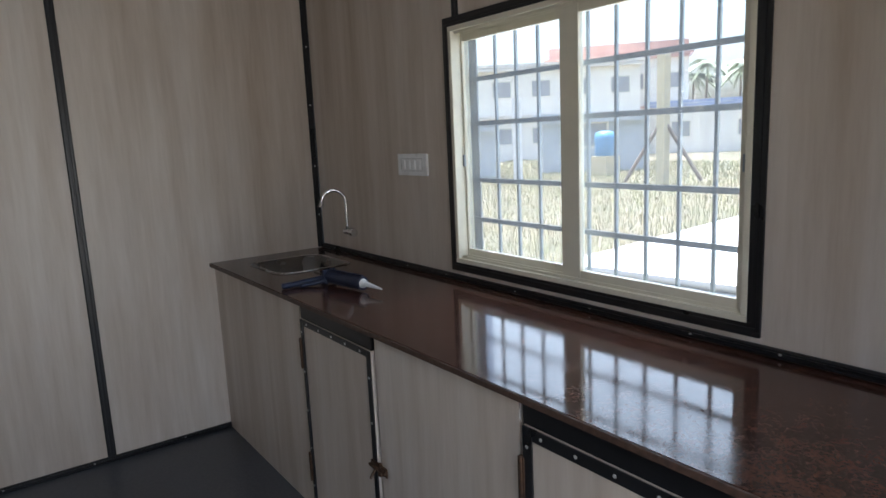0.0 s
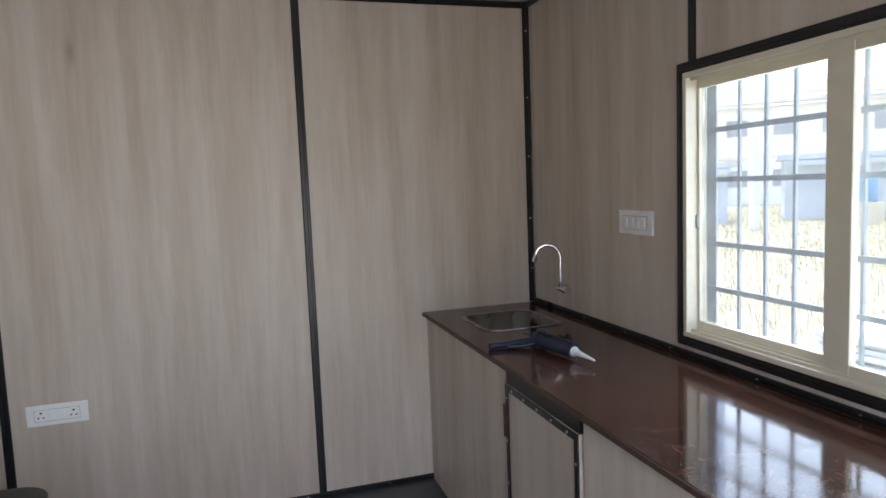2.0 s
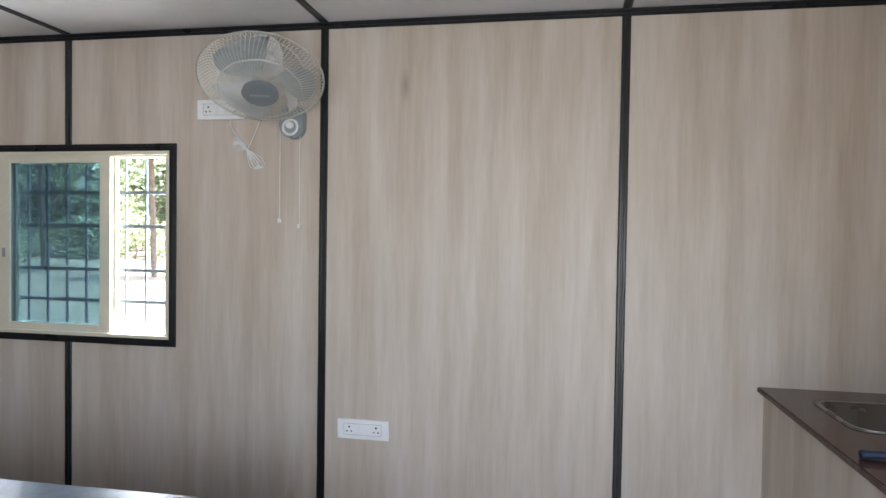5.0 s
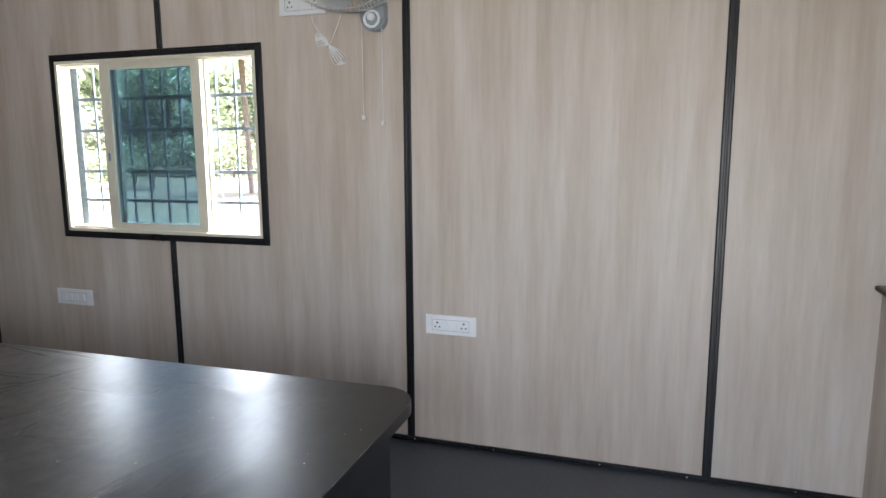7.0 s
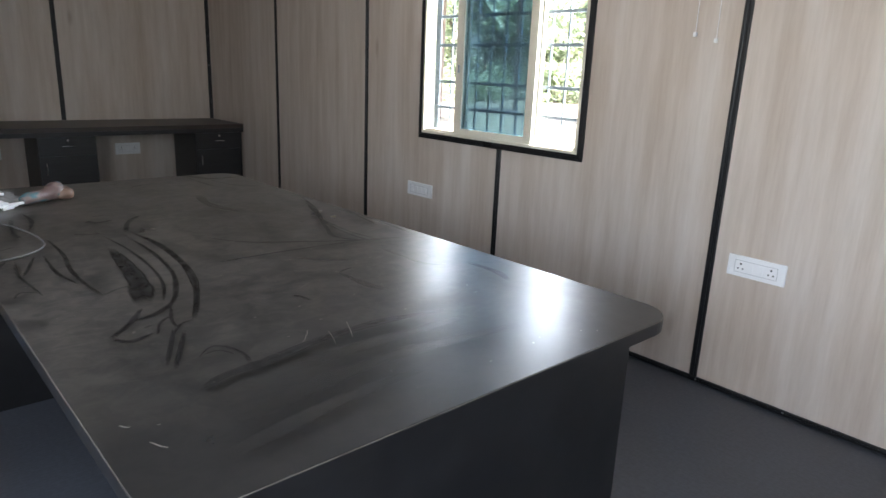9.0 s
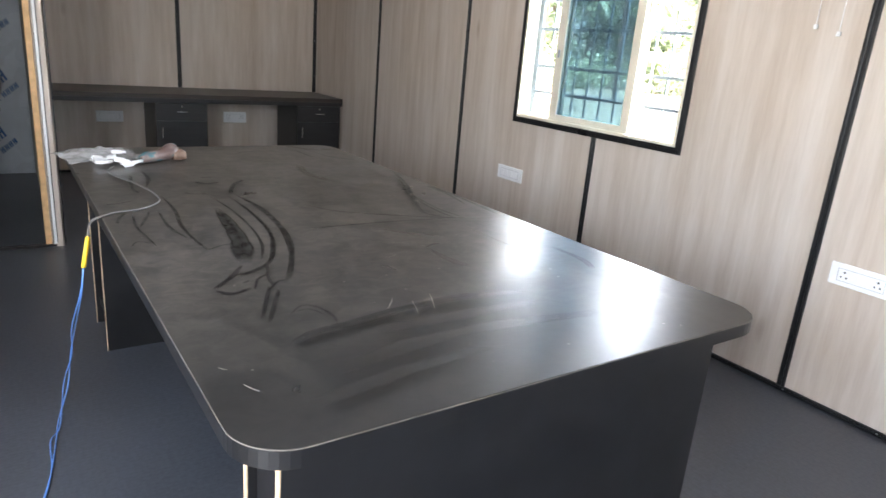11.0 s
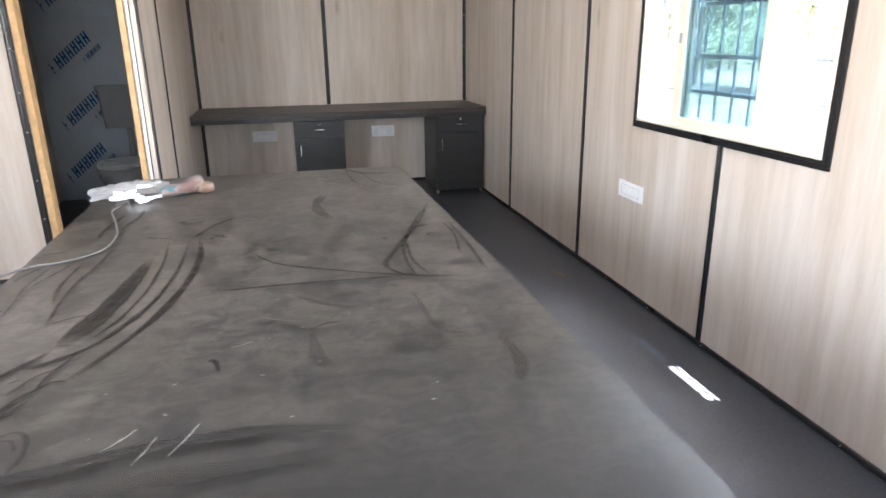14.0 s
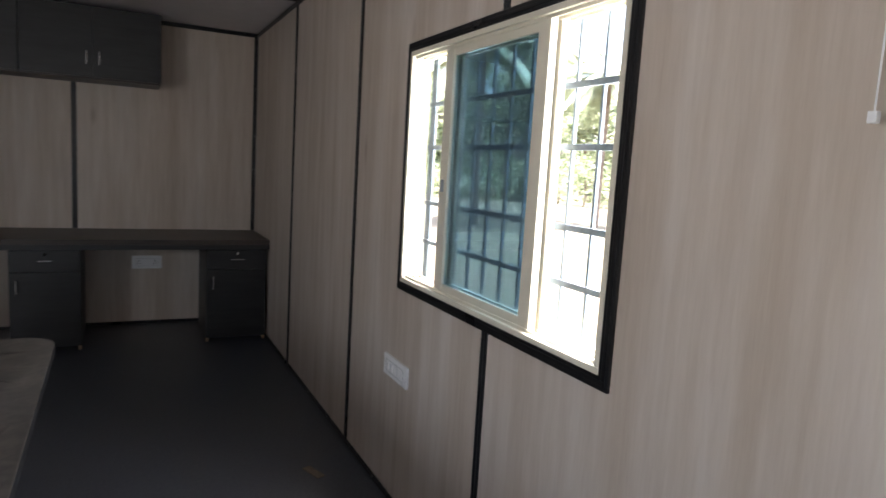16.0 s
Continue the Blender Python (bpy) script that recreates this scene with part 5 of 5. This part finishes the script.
def palm(x, y, height, seed, label="tall coconut palm far beyond the field"):
    rnd = random.Random(seed)
    t = thing("palm_tree", pose(x, y, GZ), label, "palm tree", "palms")
    bend = rnd.uniform(-0.4, 0.4)
    part("trunk", tube(B(), smooth_line([(0, 0, 0), (bend * 0.4, 0, height * 0.5), (bend, 0, height)], 6), 0.11, 8), BARK, t)
    verts, faces = [], []
    for k in range(17):
        a = 2 * math.pi * k / 17 + rnd.uniform(-0.15, 0.15)
        lift = rnd.uniform(-0.3, 0.9)
        ln = rnd.uniform(1.9, 2.6)
        for j in range(34):
            s = j / 33
            p = Vector((bend + math.cos(a) * ln * s, math.sin(a) * ln * s, height + lift * ln * s * 0.8 - 1.5 * ln * 0.45 * s * s))
            side = Vector((-math.sin(a), math.cos(a), 0))
            out = Vector((math.cos(a), math.sin(a), -0.4))
            w = 0.6 * math.sin(math.pi * min(1, 0.12 + 0.85 * s)) ** 0.6
            for sg in (-1, 1):
                tip = p + side * sg * w * 0.8 + out * 0.25 - Vector((0, 0, 0.28 * w + 0.1))
                k0 = len(verts)
                verts += [p - out * 0.05, p + out * 0.06, tip]
                faces.append((k0, k0 + 1, k0 + 2))
    me = bpy.data.meshes.new("crown")
    me.from_pydata([tuple(v) for v in verts], [], faces)
    me.materials.append(FROND)
    cr = new("crown", me)
    cr.parent = t


# behind the north window: bare field, a line of shrubs, trees and palms
rnd = random.Random(3)
for k in range(24):
    a = radians(16 + 2.75 * k + rnd.uniform(-1.2, 1.2))
    r = rnd.uniform(44, 62)
    tree(-r * math.sin(a), r * math.cos(a), rnd.uniform(6.5, 10.5), rnd.uniform(7, 9.5), 10 + k, 2600, "leafy green tree beyond the bare field", 0.30)
for k in range(20):
    a = radians(18 + 3.1 * k + rnd.uniform(-1, 1))
    r = rnd.uniform(36, 44)
    tree(-r * math.sin(a), r * math.cos(a), rnd.uniform(1.2, 2.6), rnd.uniform(4, 6), 60 + k, 1000, "low green shrub at the edge of the field", 0.16)
for k, (turn, r, h) in enumerate(((36, 24, 5.6), (44, 30, 7.0), (52, 22, 5.2), (58, 25, 6.6), (63, 20, 5.6), (69, 27, 6.6))):
    a = radians(turn)
    palm(-r * math.sin(a), r * math.cos(a), h, 3 + k, "coconut palm in the field behind the cabin")

# beyond the kitchen window: grass, posts, sheds, the long building
rnd = random.Random(7)
verts, faces = [], []
for _ in range(60000):
    u = rnd.random()
    x, y = 6.0 + 24 * u, rnd.uniform(-2 + 4 * u, 7 + 22 * u)
    if 5.6 < x < 11.2 and -3 < y < 2.2:
        continue
    h, lean = rnd.uniform(0.05, 0.2), rnd.uniform(-0.14, 0.14)
    a = rnd.uniform(0, 6.28)
    w = 0.002 + 0.004 * u
    c, s = math.cos(a) * w * 2, math.sin(a) * w * 2
    k0 = len(verts)
    verts += [(x - c, y - s, GZ), (x + c, y + s, GZ), (x + lean, y + lean * 0.6, GZ + h)]
    faces.append((k0, k0 + 1, k0 + 2))
me = bpy.data.meshes.new("grass")
me.from_pydata(verts, [], faces)
me.materials.append(GRASS)
tagged(new("grass", me), "tall dry straw-coloured grass in the field", "grass", kind="stuff")

SHEET = plain("white_sheet", (0.62, 0.63, 0.64), 0.5, 0, 0.05, 3, 0.02)
for k in range(9):
    s = tagged(part("wall_sheet", box(B(), -2.3, 2.3, -1.5, 1.5, 0, 0.042, 0.003), SHEET), "white insulated panel in a stack on the ground outside", "panel", "stack of white panels")
    s.matrix_world = pose(8.3 + 0.05 * math.sin(k * 2.1), 0.15 + 0.06 * math.cos(k * 1.7), GZ + 0.02 + 0.047 * k, 0, 0, 6 + 0.6 * math.sin(k))

POSTM = plain("weathered_concrete_post", (0.48, 0.42, 0.28), 0.85, 0, 0.15, 6, 0.2)
DARKW = plain("old_timber", (0.14, 0.11, 0.09), 0.85, 0, 0.25, 10, 0.2)
ps = thing("post", pose(17.9, 8.8, GZ), "pale concrete post with two timber braces in the field", "post")
part("shaft", box(B(), -0.14, 0.14, -0.14, 0.14, 0, 4.0, 0.01), POSTM, ps)
for dx, dy in ((-0.55, 0.95), (0.55, -0.95)):
    part("brace", cyl(B(), (dx, dy, 0.15), (0, 0, 2.0), 0.06, 8), DARKW, ps)
p2 = thing("post", pose(17.0, 14.2, GZ), "pale slim post in the field", "post")
part("shaft", box(B(), -0.12, 0.12, -0.12, 0.12, 0, 3.0, 0.01), plain("pale_post", (0.6, 0.6, 0.58), 0.8, 0, 0.1, 6, 0.1), p2)

tk = thing("water_tank", pose(21.0, 13.6, GZ), "blue plastic drum beside the shed", "drum")
# drum blue is dulled for the haze
part("drum", lathe(B(), [(0.36, 0.75), (0.40, 0.8), (0.385, 1.1), (0.40, 1.4), (0.37, 1.62), (0.2, 1.7)], 20), plain("hazed_blue_drum", (0.08, 0.24, 0.42), 0.4, 0, 0.1, 6, 0.0), tk, smooth=True)


part("stand", box(B(), -0.4, 0.4, -0.4, 0.4, 0, 0.748, 0.01), POSTM, tk, "rough concrete block stand")
# far panes lightened in place of haze
FARPANE = plain("hazed_window_glass", (0.30, 0.31, 0.32), 0.2, 0, 0.1, 2, 0.0)


def building(name, m, w, d, storeys, sh, wallm, roofm, nwin, label, parapet=0.5):
    h = thing(name, m, label, "building")
    top = storeys * sh
    part("wall", box(B(), -w / 2, w / 2, 0, d, 0, top), wallm, h)
    part("roof", box(B(), -w / 2 - 0.3, w / 2 + 0.3, -0.3, d + 0.3, top, top + 0.18), roofm, h)
    if parapet:
        part("parapet", box(B(), -w / 2, w / 2, 0, 0.2, top + 0.18, top + 0.18 + parapet), roofm, h)
    for f in range(storeys):
        part("band", box(B(), -w / 2 - 0.05, w / 2 + 0.05, -0.35, -0.002, f * sh + sh - 0.22, f * sh + sh - 0.04), roofm, h)
        for k in range(nwin):
            x = -w / 2 + (k + 0.5) * w / nwin
            wi = part("window", box(B(), x - 0.65, x + 0.65, -0.03, -0.002, f * sh + 1.0, f * sh + 2.1), CREAM, h)
            part("pane", box(B(), x - 0.55, x + 0.55, -0.036, -0.031, f * sh + 1.08, f * sh + 2.02), FARPANE, wi)
    return h


# haze and the look of sunlit faces are put into these wall colours
PALEW = plain("sunlit_pale_render", (0.82, 0.77, 0.67), 0.85, 0, 0.08, 0.6, 0.1)
PINKW = plain("hazed_red_parapet", (0.50, 0.30, 0.25), 0.85, 0, 0.12, 0.8, 0.1)
BLUEW = plain("hazed_blue_shop_wall", (0.30, 0.36, 0.52), 0.7, 0, 0.15, 0.6, 0.1)
TIN = plain("grey_tin_sheet", (0.42, 0.45, 0.47), 0.55, 0.2, 0.15, 1.2, 0.2)
building("long_building", pose(27, 30, GZ, 0, 0, -40), 22, 8, 2, 2.9, PALEW, plain("pale_roof", (0.62, 0.58, 0.5), 0.8, 0, 0.1, 1, 0.1), 9, "long pale two-storey building with dark windows", 0)
building("red_topped_building", pose(37, 26, GZ, 0, 0, -52), 9, 8, 2, 3.2, PALEW, PINKW, 4, "pale two-storey building with red parapet", 0.7)
building("shop", pose(41, 19, GZ, 0, 0, -62), 12, 6, 1, 3.2, PALEW, BLUEW, 3, "low pale shop building with blue fascia", 0.0)
building("shed", pose(22.5, 15.5, GZ, 0, 0, -42), 4.2, 3, 1, 2.3, TIN, TIN, 1, "small grey tin shed", 0)
building("shed", pose(15.5, 19, GZ, 0, 0, -35), 7, 2, 1, 2.1, TIN, TIN, 2, "long low grey tin shed", 0)
building("low_house", pose(43, 10, GZ, 0, 0, -72), 12, 6, 1, 2.4, PINKW, PINKW, 3, "low reddish house far off", 0.2)
for k, (x, y, h) in enumerate(((57.0, 32.1, 7.4), (57.0, 27.9, 6.8), (57.6, 33.9, 6.4), (40, 31, 6.2), (62, 31.6, 7.0))):
    palm(x, y, h, 20 + k)
for k, (x, y, h, w) in enumerate(((18, 27, 6.5, 5), (48, 12, 5, 6), (52, 20, 5, 6), (30, 40, 7, 7))):
    tree(x, y, h, w, 40 + k, 1500, "leafy tree far beyond the field")
